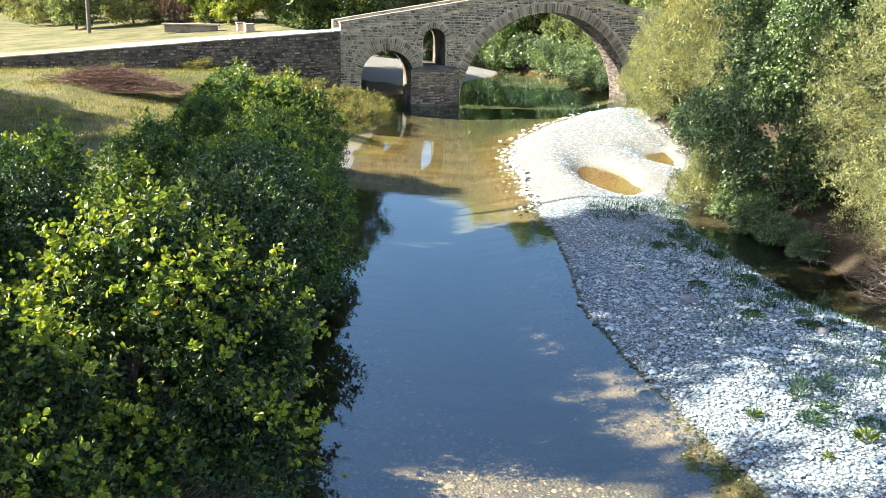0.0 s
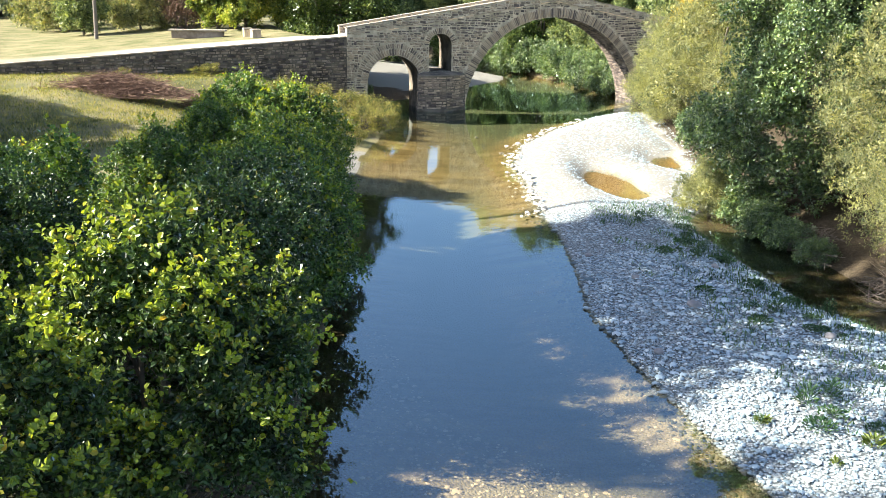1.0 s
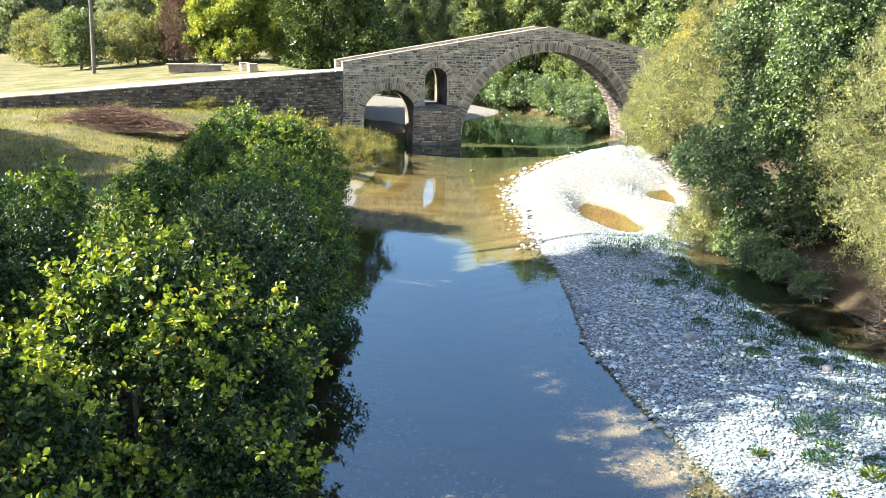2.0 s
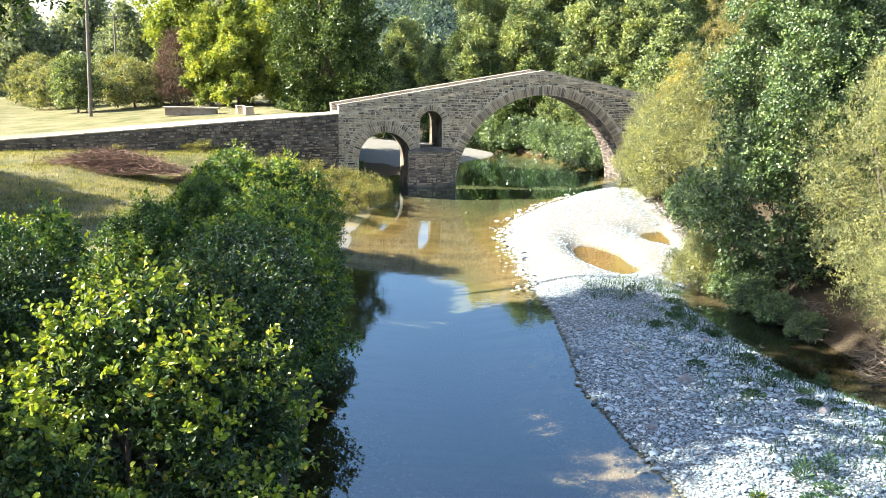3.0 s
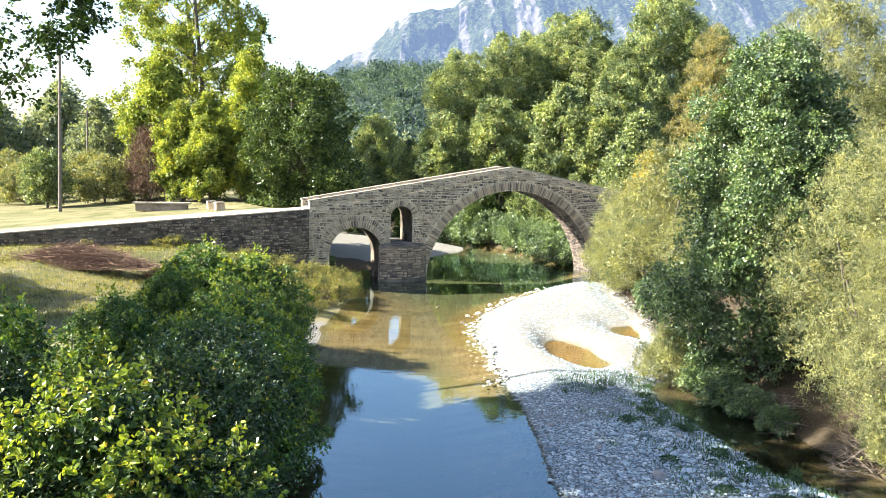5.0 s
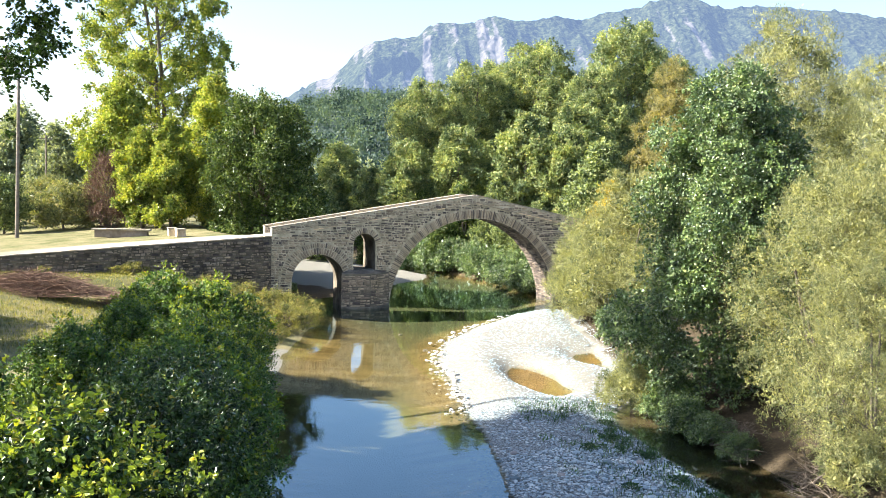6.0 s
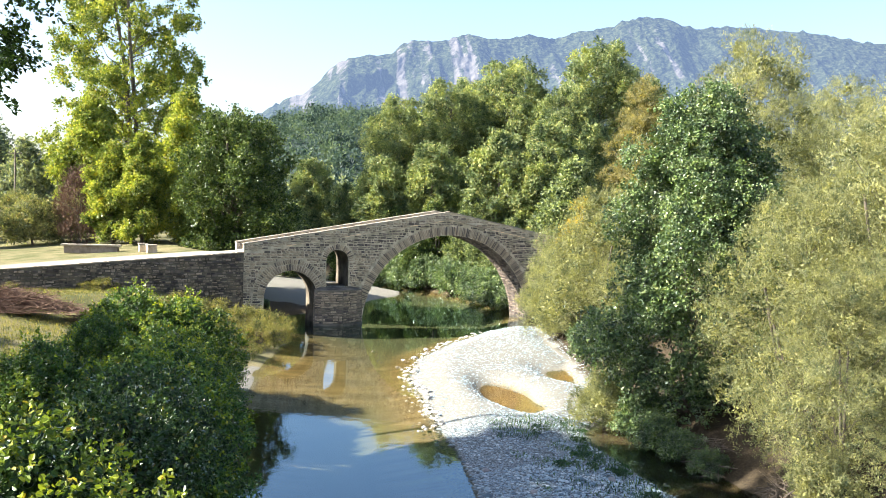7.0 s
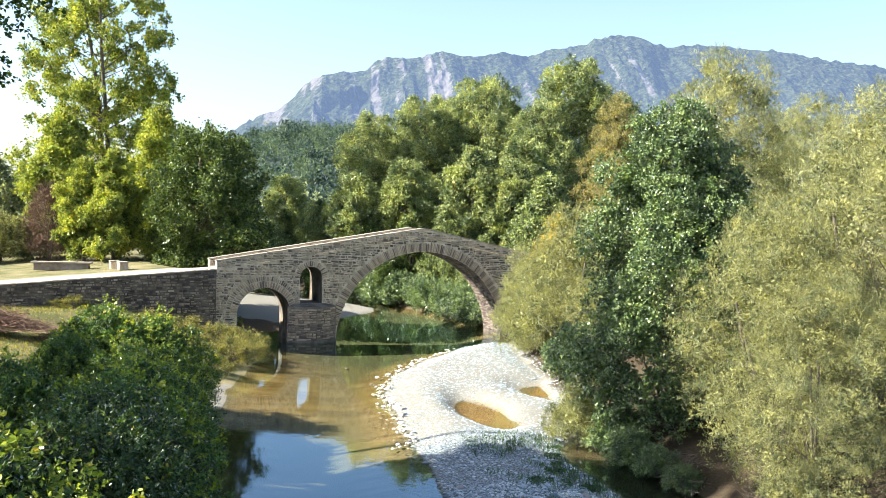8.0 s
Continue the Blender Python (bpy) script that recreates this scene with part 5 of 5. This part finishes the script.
def face_stones(parent, stones, seed, mat, single, depth=0.03, y=0.0):
    """Stones on a wall face; those for which single() holds are pieces of their own, the rest one joined part."""
    r = np.random.default_rng(seed)
    kinds = [stone_mesh("stone", 1, 1, 1, mat, k, 0.085) for k in range(8)]
    bits, count = [], 0
    for i, (s, z, w, h) in enumerate(stones):
        turn = float(r.normal() * 0.04)
        if single(s, z) and count < 300:
            ob = part("stone", kinds[i % 8], None, parent)
            ob.matrix_basis = Matrix.LocRotScale((s, y, z), Euler((0, -turn, 0)), (w, depth * float(r.uniform(0.6, 1.4)), h))
            count += 1
        else:
            v, f = stone_np(s, z, w, h, r, depth, turn)
            v[:, 1] += y
            bits.append((v, f))
    if bits:
        tagged(part("rubble", mesh_np("rubble", *join_np(bits), mat), None, parent), kind="stuff")


string = lambda s: float(parapet_top(s)) - DECK
spandrel = courses(-21.46, 5.98, lambda s: -0.3, lambda s: string(s) - 0.06, 61, near_arch)
face_stones(body, spandrel, 62, STONE, lambda s, z: -21.5 < s < -12 and z > 2.0)
for ob in [o for o in bridge.children if o.name.startswith("parapet")]:
    front = ob.name == "parapet"
    stones = courses(-21.4, 5.9, lambda s: string(s) + 0.03, lambda s: float(parapet_top(s)) - 0.09, 63, lambda s, z: False, (0.11, 0.2))
    face_stones(ob, stones, 64, STONE, lambda s, z: front and s < -8, 0.026, 0.002 if front else WIDE - 0.42)


def wedge_ring(parent, c, z, r, a0, a1, n, deep, name, seed, proud=0.05):
    """Thin wedge stones set on edge round an arch, each a piece of its own."""
    rr = random.Random(seed)
    t = math.pi * r * abs(a1 - a0) / 180 / n
    kinds = [stone_mesh(name, 1, 1, 1, STONE, 70 + k, 0.05) for k in range(5)]
    for i in range(n):
        a = radians(a0 + (a1 - a0) * (i + 0.5) / n)
        d = deep * rr.uniform(0.86, 1.06)
        ob = part(name, kinds[i % 5], None, parent)
        q = r + 0.01 + d / 2
        ob.matrix_basis = Matrix.LocRotScale((c + q * math.cos(a), 0.0, z + q * math.sin(a)), Euler((0, -(a - math.pi / 2), 0)), (t * (1 + d / 2 / r) * rr.uniform(0.6, 0.82), proud * rr.uniform(0.8, 1.3), d))


wedge_ring(body, *MAIN, 168, 4, 168, 0.66, "voussoir", 1, 0.04)
wedge_ring(body, *SMALL, 180, 0, 36, 0.46, "voussoir", 2, 0.05)
wedge_ring(body, SMALL[0], SMALL[1], SMALL[2] + 0.47, 180, 0, 52, 0.31, "voussoir", 4, 0.03)
wedge_ring(body, *WINDOW, 180, 0, 22, 0.38, "voussoir", 3, 0.04)

# stones of the barrel under the main arch
r8 = np.random.default_rng(8)
bits = []
for i in range(64):
    a = radians(2 + 76 * (i + 0.5) / 64)
    y = 0.04
    while y < WIDE - 0.1:
        w = min(float(r8.uniform(0.3, 0.7)), WIDE - 0.02 - y)
        t = 6.6 * radians(76 / 64)
        v, f = stone_np(0, 0, t * 0.84, w - 0.03, r8, 0.045)
        # face the centre of the arch: local height runs along the barrel
        q = 6.6 + v[:, 1]
        bits.append((np.stack([MAIN[0] + q * math.cos(a) - v[:, 0] * math.sin(a), y + w / 2 + v[:, 2], MAIN[1] + q * math.sin(a) + v[:, 0] * math.cos(a)], 1), f))
        y += w
tagged(part("barrel_masonry", mesh_np("barrel_masonry", *join_np(bits), STONE), None, body), kind="stuff")

# thin projecting slabs below the parapet, and the coping on it
r = random.Random(5)
for s0, s1 in ((-18.6, -6.6), (-6.6, 5.9)):
    s = s0
    while s < s1 - 0.2:
        w = min(r.uniform(0.45, 0.9), s1 - s)
        c = s + w / 2
        tilt = math.atan2(string(s + w) - string(s), w)
        bm = bmesh.new()
        rough_box(bm, -w / 2 + 0.008, w / 2 - 0.008, -0.09, 0.06, -0.026, 0.026, 0.008, int(c * 50) + 999)
        ob = part("string_slab", bm, STONE, body)
        ob.matrix_basis = Matrix.LocRotScale((c, 0, string(c) - 0.01), Euler((0, -tilt, 0)), None)
        s += w
for ob in [o for o in bridge.children if o.name.startswith("parapet")]:
    y = 0.21 if ob.name == "parapet" else WIDE - 0.21
    for s0, s1 in ((-21.5, -6.6), (-6.6, 5.9)):
        s = s0
        while s < s1 - 0.2:
            w = min(r.uniform(0.5, 1.0), s1 - s)
            c = s + w / 2
            tilt = math.atan2(float(parapet_top(s1) - parapet_top(s0)), s1 - s0)
            bm = bmesh.new()
            rough_box(bm, -w / 2 / math.cos(tilt) + 0.006, w / 2 / math.cos(tilt) - 0.006, -0.25, 0.25, -0.04, 0.04, 0.012, int(c * 40) + 5000)
            piece = part("coping_stone", bm, COPING, ob)
            piece.matrix_basis = Matrix.LocRotScale((c, y, float(parapet_top(c)) - 0.04), Euler((0, -tilt, 0)), None)
            s += w

# road surface on the bridge
pts = [(-21.4, 5.0), (-6.6, 7.43), (5.9, 5.02), (5.9, 4.9), (-6.6, 7.3), (-21.4, 4.85)]
part("deck", extrude_outline([pts], 0.44, WIDE - 0.44), COPING, bridge, "worn cobbled deck")

# starling facing
for (s0, d0), (s1, d1) in zip(plan[:-1], plan[1:]):
    s0, s1 = -14.85 + (s0 + 14.85) * 0.97, -14.85 + (s1 + 14.85) * 0.97
    d0, d1 = (d * 0.93 if d < 0 else d for d in (d0, d1))
    ln = math.hypot(s1 - s0, d1 - d0)
    side = new("facing")
    side.parent = starling
    ang = math.atan2(d1 - d0, s1 - s0)
    rows = courses(0.02, ln - 0.02, lambda s: 0.15, lambda s: 2.4, int(ln * 100), lambda s, z: False, (0.13, 0.22), (0.25, 0.6), (0.022, 0.045))
    kinds = [stone_mesh("stone", 1, 1, 1, WALLSTONE, 90 + k, 0.07) for k in range(6)]
    scene.collection.objects.unlink(side)
    bpy.data.objects.remove(side)
    for i, (s, z, w, h) in enumerate(rows):
        ob = part("stone", kinds[i % 6], None, starling)
        ob.matrix_basis = Matrix.Translation((s0, d0, 0)) @ Matrix.Rotation(ang, 4, "Z") @ Matrix.LocRotScale((s, 0, z), None, (w, 0.03, h))

# approach wall
wall_core = wall_thing.children[0]
wall_top = lambda s: max(4.90 + 0.0755 * (s + 21.44), 3.25)
stones = courses(-70, -21.46, lambda s: 0.6 if s > -26 else 1.6, lambda s: wall_top(s) - 0.02, 65, lambda s, z: False, (0.12, 0.22), (0.18, 0.42), (0.04, 0.065))
face_stones(wall_core, stones, 66, WALLSTONE, lambda s, z: s > -27.5, 0.075)
s, r = -70.0, random.Random(9)
bits, rng = [], np.random.default_rng(3)
while s < -21.5:
    w = min(r.uniform(0.5, 1.0), -21.46 - s)
    if w < 0.15:
        break
    c = s + w / 2
    bm = bmesh.new()
    rough_box(bm, -w / 2 + 0.01, w / 2 - 0.01, -0.05, 0.5, -0.03, 0.045, 0.03, int(c * 30) + 9000)
    ob = part("coping_stone", bm, COPING, wall_thing)
    ob.matrix_basis = Matrix.LocRotScale((c, 0, wall_top(c) + 0.03), Euler((0, -(0.0754 if c > -43.3 else 0), 0)), None)
    s += w

# ---- gravel ----
ico_bm = bmesh.new()
bmesh.ops.create_icosphere(ico_bm, subdivisions=1, radius=1)
ICO_V = np.array([v.co[:] for v in ico_bm.verts])
ICO_F = np.array([[v.index for v in f.verts] for f in ico_bm.faces if f.normal.z > -0.05])
ico_bm.free()


def scatter_stones(rng, x, y, size, sink, flat=0.55):
    n = len(x)
    z = ground_height(x, y)
    sc = size[:, None] * rng.uniform(0.65, 1.25, (n, 3)) * np.array([1, 1, flat])
    v = ICO_V[None] * (1 + rng.uniform(-0.16, 0.16, (n, 12, 1))) * sc[:, None]
    a = rng.uniform(0, 6.28, n)
    c, s = np.cos(a)[:, None], np.sin(a)[:, None]
    v = np.stack([v[..., 0] * c - v[..., 1] * s, v[..., 0] * s + v[..., 1] * c, v[..., 2]], -1)
    v += np.stack([x, y, z + size * (flat - sink)], -1)[:, None]
    f = ICO_F[None] + (np.arange(n) * 12)[:, None, None]
    return v.reshape(-1, 3), f.reshape(-1, 3)


rng = np.random.default_rng(77)


def on_bar(n, y0, y1):
    y = rng.uniform(y0, y1, n)
    lo, hi = lerp_table(y, BAR_LEFT) - 0.7, np.minimum(lerp_table(y, BAR_RIGHT) + 0.5, lerp_table(y, RIGHT_SHORE) + 1.0)
    x = rng.uniform(0, 1, n) * (hi - lo) + lo
    keep = ground_height(x, y) > np.where(y > 36, -0.05, -0.14)
    return x[keep], y[keep]


x1, y1 = on_bar(34000, 12, 30)
x2, y2 = on_bar(16000, 30, 66)
near = scatter_stones(rng, x1, y1, np.exp(rng.normal(-3.6, 0.48, len(x1))), 0.16)
far = scatter_stones(rng, x2, y2, np.exp(rng.normal(-3.35, 0.36, len(x2))), 0.3, 0.42)
# dark wet stones along the waterline
y3 = rng.uniform(13, 38, 2600)
x3 = lerp_table(y3, BAR_LEFT) + 0.35 - rng.exponential(0.34, 2600)
keep = (ground_height(x3, y3) < 0.03) & (ground_height(x3, y3) > -0.2)
rim = scatter_stones(rng, x3[keep], y3[keep], np.exp(rng.normal(-3.0, 0.4, keep.sum())), 0.3, 0.4)
v, f = join_np([near, far, rim])
tagged(part("gravel", mesh_np("gravel", v, f, COBBLE, True), None), "pale rounded river cobbles on the bar", "gravel", kind="stuff")
# single stones standing out of the shallows beside the bar
n = 330
y = rng.uniform(36, 62, n)
x = lerp_table(y, BAR_LEFT) + 0.25 - rng.exponential(0.55, n)
keep = ground_height(x, y) > -0.2
v, f = scatter_stones(rng, x[keep], y[keep], np.exp(rng.normal(-2.6, 0.35, keep.sum())), -0.9, 0.5)
PALESTONE = solid("pale_stone", [(0.3, (0.42, 0.41, 0.38)), (0.7, (0.62, 0.61, 0.57))], 6.0, 0.85, 0.2, 30, island=0.25)
tagged(part("shore_cobbles", mesh_np("shore_cobbles", v, f, PALESTONE, True), None), "pale cobbles standing in the shallow water", "gravel", kind="stuff")
BEDSTONE = solid("bed_stone", [(0.3, (0.24, 0.20, 0.13)), (0.7, (0.46, 0.39, 0.27))], 5.0, 0.9, 0.2, 30, island=0.4)
xb_, yb_ = rng.uniform(-2, 6, 14000), rng.uniform(11, 40, 14000)
keep = (ground_height(xb_, yb_) < 0.0) & (ground_height(xb_, yb_) > -0.34) & (xb_ < lerp_table(yb_, BAR_LEFT)) & ((yb_ < 24) | (rng.uniform(0, 1, 14000) < 0.1))
v, f = scatter_stones(rng, xb_[keep], yb_[keep], np.exp(rng.normal(-3.5, 0.45, keep.sum())), 0.28, 0.3)
tagged(part("bed_pebbles", mesh_np("bed_pebbles", v, f, BEDSTONE, True), None), "brown pebbles on the shallow river bed", "gravel", kind="stuff")

# ---- grass and weeds ----
def blades(rng, x, y, tall, wide, mat, name, label, droop=0.5):
    n = len(x)
    p = np.stack([x, y, ground_height(x, y)], -1)
    d = rng.normal(size=(n, 3)) * 0.35
    d[:, 2] = 1
    ob = part(name, mesh_np(name, *leaves(rng, p, d, tall, wide, 0.1), mat), None)
    return tagged(ob, label, "grass", kind="stuff")


n = 130000
x, y = rng.uniform(-34, -4.5, n), rng.uniform(36, 66, n)
s, d = bridge_sd(x, y)
patch = fbm(x / 3, y / 3, 91, 3)
keep = (d < -0.1) & (x < lerp_table(y, LEFT_SHORE) - 0.7) & (patch + rng.uniform(-0.15, 0.15, n) > 0.30)
blades(rng, x[keep], y[keep], 0.17, 0.11, STRAW, "meadow_grass", "dry straw-coloured meadow grass with green patches")

n = 8000
y = rng.uniform(16, 37, n)
lo, hi = lerp_table(y, BAR_LEFT), lerp_table(y, BAR_RIGHT)
u = rng.uniform(0.3, 1.0, n)
x = lo + (hi - lo) * u
keep = fbm(x / 1.3, y / 1.3, 95, 3) + 0.25 * u + rng.uniform(-0.1, 0.1, n) > 0.56
WEEDBLADE = leafy("gravel_blade", [(0, (0.03, 0.08, 0.045)), (0.6, (0.065, 0.13, 0.065)), (1, (0.13, 0.18, 0.085))], 0.04)
blades(rng, x[keep], y[keep], 0.17, 0.14, WEEDBLADE, "gravel_grass", "thin green grass growing through the gravel")


# ---- poles and wires ----
WEATHERED = solid("weathered_pole", [(0.3, (0.13, 0.11, 0.095)), (0.7, (0.24, 0.21, 0.18))], 4, 0.9, 0.4, 40)
WIRE = solid("wire", [(0.3, (0.10, 0.10, 0.10)), (0.7, (0.2, 0.2, 0.2))], 3, 0.6)
PORCELAIN = solid("porcelain", [(0.3, (0.55, 0.52, 0.48)), (0.7, (0.65, 0.62, 0.58))], 3, 0.3)


def utility_pole(x, y, tall, r0, lean, label):
    g = float(ground_height(x, y))
    pole = thing("utility_pole", pose(x, y, g - 0.1, 0, lean, 0), label, "pole", "field poles")
    zs = np.linspace(0, tall, 6)
    part("shaft", mesh_np("shaft", *tube(np.stack([zs * 0, zs * 0, zs], 1), r0 * (1 - 0.35 * zs / tall), 10), WEATHERED, True), None, pole)
    bm = bmesh.new()
    rough_box(bm, -0.7, 0.7, -0.05, 0.05, tall - 0.5, tall - 0.38, 0.004, int(tall * 10))
    part("crossarm", bm, WEATHERED, pole)
    for k in (-0.6, 0.0, 0.6):
        v, f = tube([(k, 0, tall - 0.38), (k, 0, tall - 0.3), (k, 0, tall - 0.22)], [0.03, 0.05, 0.02], 8)
        part("insulator", mesh_np("insulator", v, f, PORCELAIN, True), None, pole, "pale porcelain insulator")
    return Vector((x, y, g - 0.1 + tall - 0.25))


p1 = utility_pole(-27.7, 75.0, 12.8, 0.15, 1.0, "weathered wooden utility pole at the field edge")
p2 = utility_pole(-35.7, 105.0, 9.0, 0.13, 0.0, "smaller weathered wooden utility pole across the field")
for k in (-0.6, 0.6):
    a, b = p1 + Vector((k, 0, 0)), p2 + Vector((k, 0, 0))
    w = np.linspace(0, 1, 14)
    pts = np.outer(1 - w, np.array(a)) + np.outer(w, np.array(b))
    pts[:, 2] -= 0.9 * np.sin(np.pi * w)
    tagged(part("overhead_wire", mesh_np("overhead_wire", *tube(pts, np.full(14, 0.012), 5), WIRE, True), None), "thin sagging overhead wire between the poles", "wire", "overhead wires")
a, b = p1 + Vector((0.1, 0, -0.6)), Vector((-22.0, 79.0, 7.0))
w = np.linspace(0, 1, 14)
pts = np.outer(1 - w, np.array(a)) + np.outer(w, np.array(b))
pts[:, 2] -= 1.6 * np.sin(np.pi * w)
tagged(part("overhead_wire", mesh_np("overhead_wire", *tube(pts, np.full(14, 0.014), 5), WIRE, True), None), "slack wire hanging from the pole", "wire", "overhead wires")


# ---- heap of cut brushwood ----
def brushwood(name, label, x, y, turn, half_long, half_wide, tall, count, seed, mat, long=(0.8, 2.4)):
    rng = np.random.default_rng(seed)
    bits = []
    for k in range(count):
        u, w = rng.normal(size=2) * 0.45
        u, w = np.clip([u, w], -1, 1)
        top = tall * max(0.08, (1 - u * u) * (1 - w * w)) * rng.uniform(0.1, 1)
        c = np.array([u * half_long, w * half_wide, top])
        d = np.array([rng.normal() * 1.0, rng.normal() * 0.55, rng.normal() * 0.22])
        d /= np.linalg.norm(d)
        ln = rng.uniform(*long) / 2
        p = np.stack([c - d * ln, c + rng.normal(size=3) * 0.06, c + d * ln])
        p[:, 2] = np.maximum(p[:, 2], 0.02)
        r0 = rng.uniform(0.005, 0.016)
        bits.append(tube(p, [r0, r0 * 0.8, r0 * 0.35], 4))
    heap = thing(name, pose(x, y, float(ground_height(x, y)), 0, 0, turn), label, "brushwood")
    tagged(part("stick", mesh_np("stick", *join_np(bits), mat), None, heap), kind="stuff")
    return heap


brushwood("brush_pile", "heap of reddish-brown cut brushwood on the grass", -18.4, 52.3, -6, 4.4, 1.2, 1.2, 2200, 5, TWIG)
brushwood("brush_pile", "small spilled heap of cut twigs on the grass", -13.9, 52.6, 10, 1.5, 0.7, 0.6, 500, 6, TWIG, (0.5, 1.4))
DRYROOT = solid("dry_root", [(0.3, (0.09, 0.075, 0.06)), (0.7, (0.20, 0.165, 0.135))], 5, 0.9, 0.3, 30, island=0.3)
for x, y, n in ((13.0, 26.8, 120), (12.4, 30.8, 80), (11.4, 36.4, 90)):
    brushwood("drift_roots", "tangle of bare dry roots and driftwood along the bank", x, y, 70, 1.3, 0.5, 1.0, n, int(x * 10), DRYROOT, (0.6, 1.9))


# ---- weeds on the gravel ----
WEED = leafy("weed_leaf", [(0, (0.03, 0.075, 0.04)), (0.6, (0.06, 0.125, 0.065)), (1, (0.12, 0.18, 0.09))], 0.06)
BRIGHTWEED = leafy("bright_weed_leaf", [(0, (0.09, 0.13, 0.03)), (1, (0.19, 0.22, 0.055))], 0.06)


def weed(name, label, mat, seed, tall, spread, n, long, broad):
    rng = np.random.default_rng(seed)
    a = rng.uniform(0, 6.28, n)
    r = spread * rng.uniform(0, 1, n) ** 0.7
    p = np.stack([r * np.cos(a), r * np.sin(a), rng.uniform(0, 1, n) * tall * (1 - 0.6 * r / spread)], 1)
    d = np.stack([np.cos(a), np.sin(a), rng.uniform(0.2, 1.4, n)], 1)
    w = thing(name, Matrix(), label, "weed", "gravel weeds")
    tagged(part("leafage", mesh_np("leafage", *leaves(rng, p, d, long, broad), mat), None, w), kind="stuff")
    stem = tube([(0, 0, -0.03), (0.02, 0, tall * 0.5), (0.0, 0.02, tall)], [0.008, 0.006, 0.003], 4)
    part("stem", mesh_np("stem", *stem, mat), None, w)
    return w


w1 = weed("dock_weed", "bright green broad-leaved weed rosette on the gravel", BRIGHTWEED, 1, 0.22, 0.22, 60, 0.26, 0.3)
w2 = weed("river_weed", "low grey-green weed between the cobbles", WEED, 2, 0.22, 0.32, 220, 0.09, 0.5)
w3 = weed("willow_herb", "thin upright green weed on the gravel", WEED, 3, 0.55, 0.16, 160, 0.11, 0.25)


def put(ob, x, y, turn, sc, first):
    m = pose(x, y, float(ground_height(x, y)) + 0.02, 0, 0, turn)
    if first:
        ob.matrix_basis = m @ Matrix.Scale(sc, 4)
    else:
        ob = copy_thing(ob, m)
        ob.scale = (sc, sc, sc)


for k, (x, y) in enumerate(((8.25, 16.6), (6.5, 17.8), (7.3, 16.0))):
    put(w1, x, y, k * 70, (0.75, 0.5, 0.4)[k], k == 0)
for k, (x, y, sc) in enumerate(((7.6, 18.4, 1.25), (7.45, 17.3, 1.0), (8.25, 18.8, 1.1), (7.95, 17.9, 0.9), (6.4, 17.8, 0.6), (8.6, 17.2, 0.8))):
    ob = copy_thing(w2 if k % 2 else w3, pose(x, y, float(ground_height(x, y)) + 0.02, 0, 0, 67 * k))
    ob.scale = (sc, sc, sc)
rw = random.Random(12)
first2 = first3 = True
for k in range(56):
    y = rw.uniform(15.5, 36)
    lo, hi = float(lerp_table(y, BAR_LEFT)), float(lerp_table(y, BAR_RIGHT))
    x = lo + (hi - lo) * rw.uniform(0.42, 1.0) ** 0.8
    if k % 4:
        put(w2, x, y, rw.uniform(0, 360), rw.uniform(0.4, 1.0), first2)
        first2 = False
    else:
        put(w3, x, y, rw.uniform(0, 360), rw.uniform(0.5, 1.1), first3)
        first3 = False

# ---- single larger stones ----
def boulder(x, y, size, seed):
    bm = bmesh.new()
    bmesh.ops.create_icosphere(bm, subdivisions=3, radius=size)
    r = random.Random(seed)
    o = Vector((r.uniform(0, 9), r.uniform(0, 9), r.uniform(0, 9)))
    for v in bm.verts:
        v.co *= 1 + 0.28 * noise.noise(v.co / size * 0.9 + o) + 0.08 * noise.noise(v.co / size * 3 + o)
        v.co.z *= 0.62
    for f in bm.faces:
        f.smooth = True
    ob = part("river_stone", bm, BOULDER)
    ob.matrix_basis = pose(x, y, float(ground_height(x, y)) + size * 0.25, 0, 0, r.uniform(0, 360))
    tagged(ob, "smooth grey river boulder half sunk in gravel", "stone", "river boulders")


BOULDER = solid("boulder", [(0.3, (0.20, 0.19, 0.19)), (0.7, (0.34, 0.32, 0.31))], 3, 0.8, 0.3, 25)
for k, (x, y, sz_) in enumerate(((6.7, 24.6, 0.20), (5.2, 21.8, 0.12), (8.3, 28.5, 0.14), (4.6, 30.2, 0.12), (7.4, 18.4, 0.10), (3.0, 46.0, 0.13), (2.7, 50.5, 0.14), (9.6, 22.4, 0.15), (1.5, 57.0, 0.12), (5.6, 27.2, 0.11))):
    boulder(x, y, sz_, k)
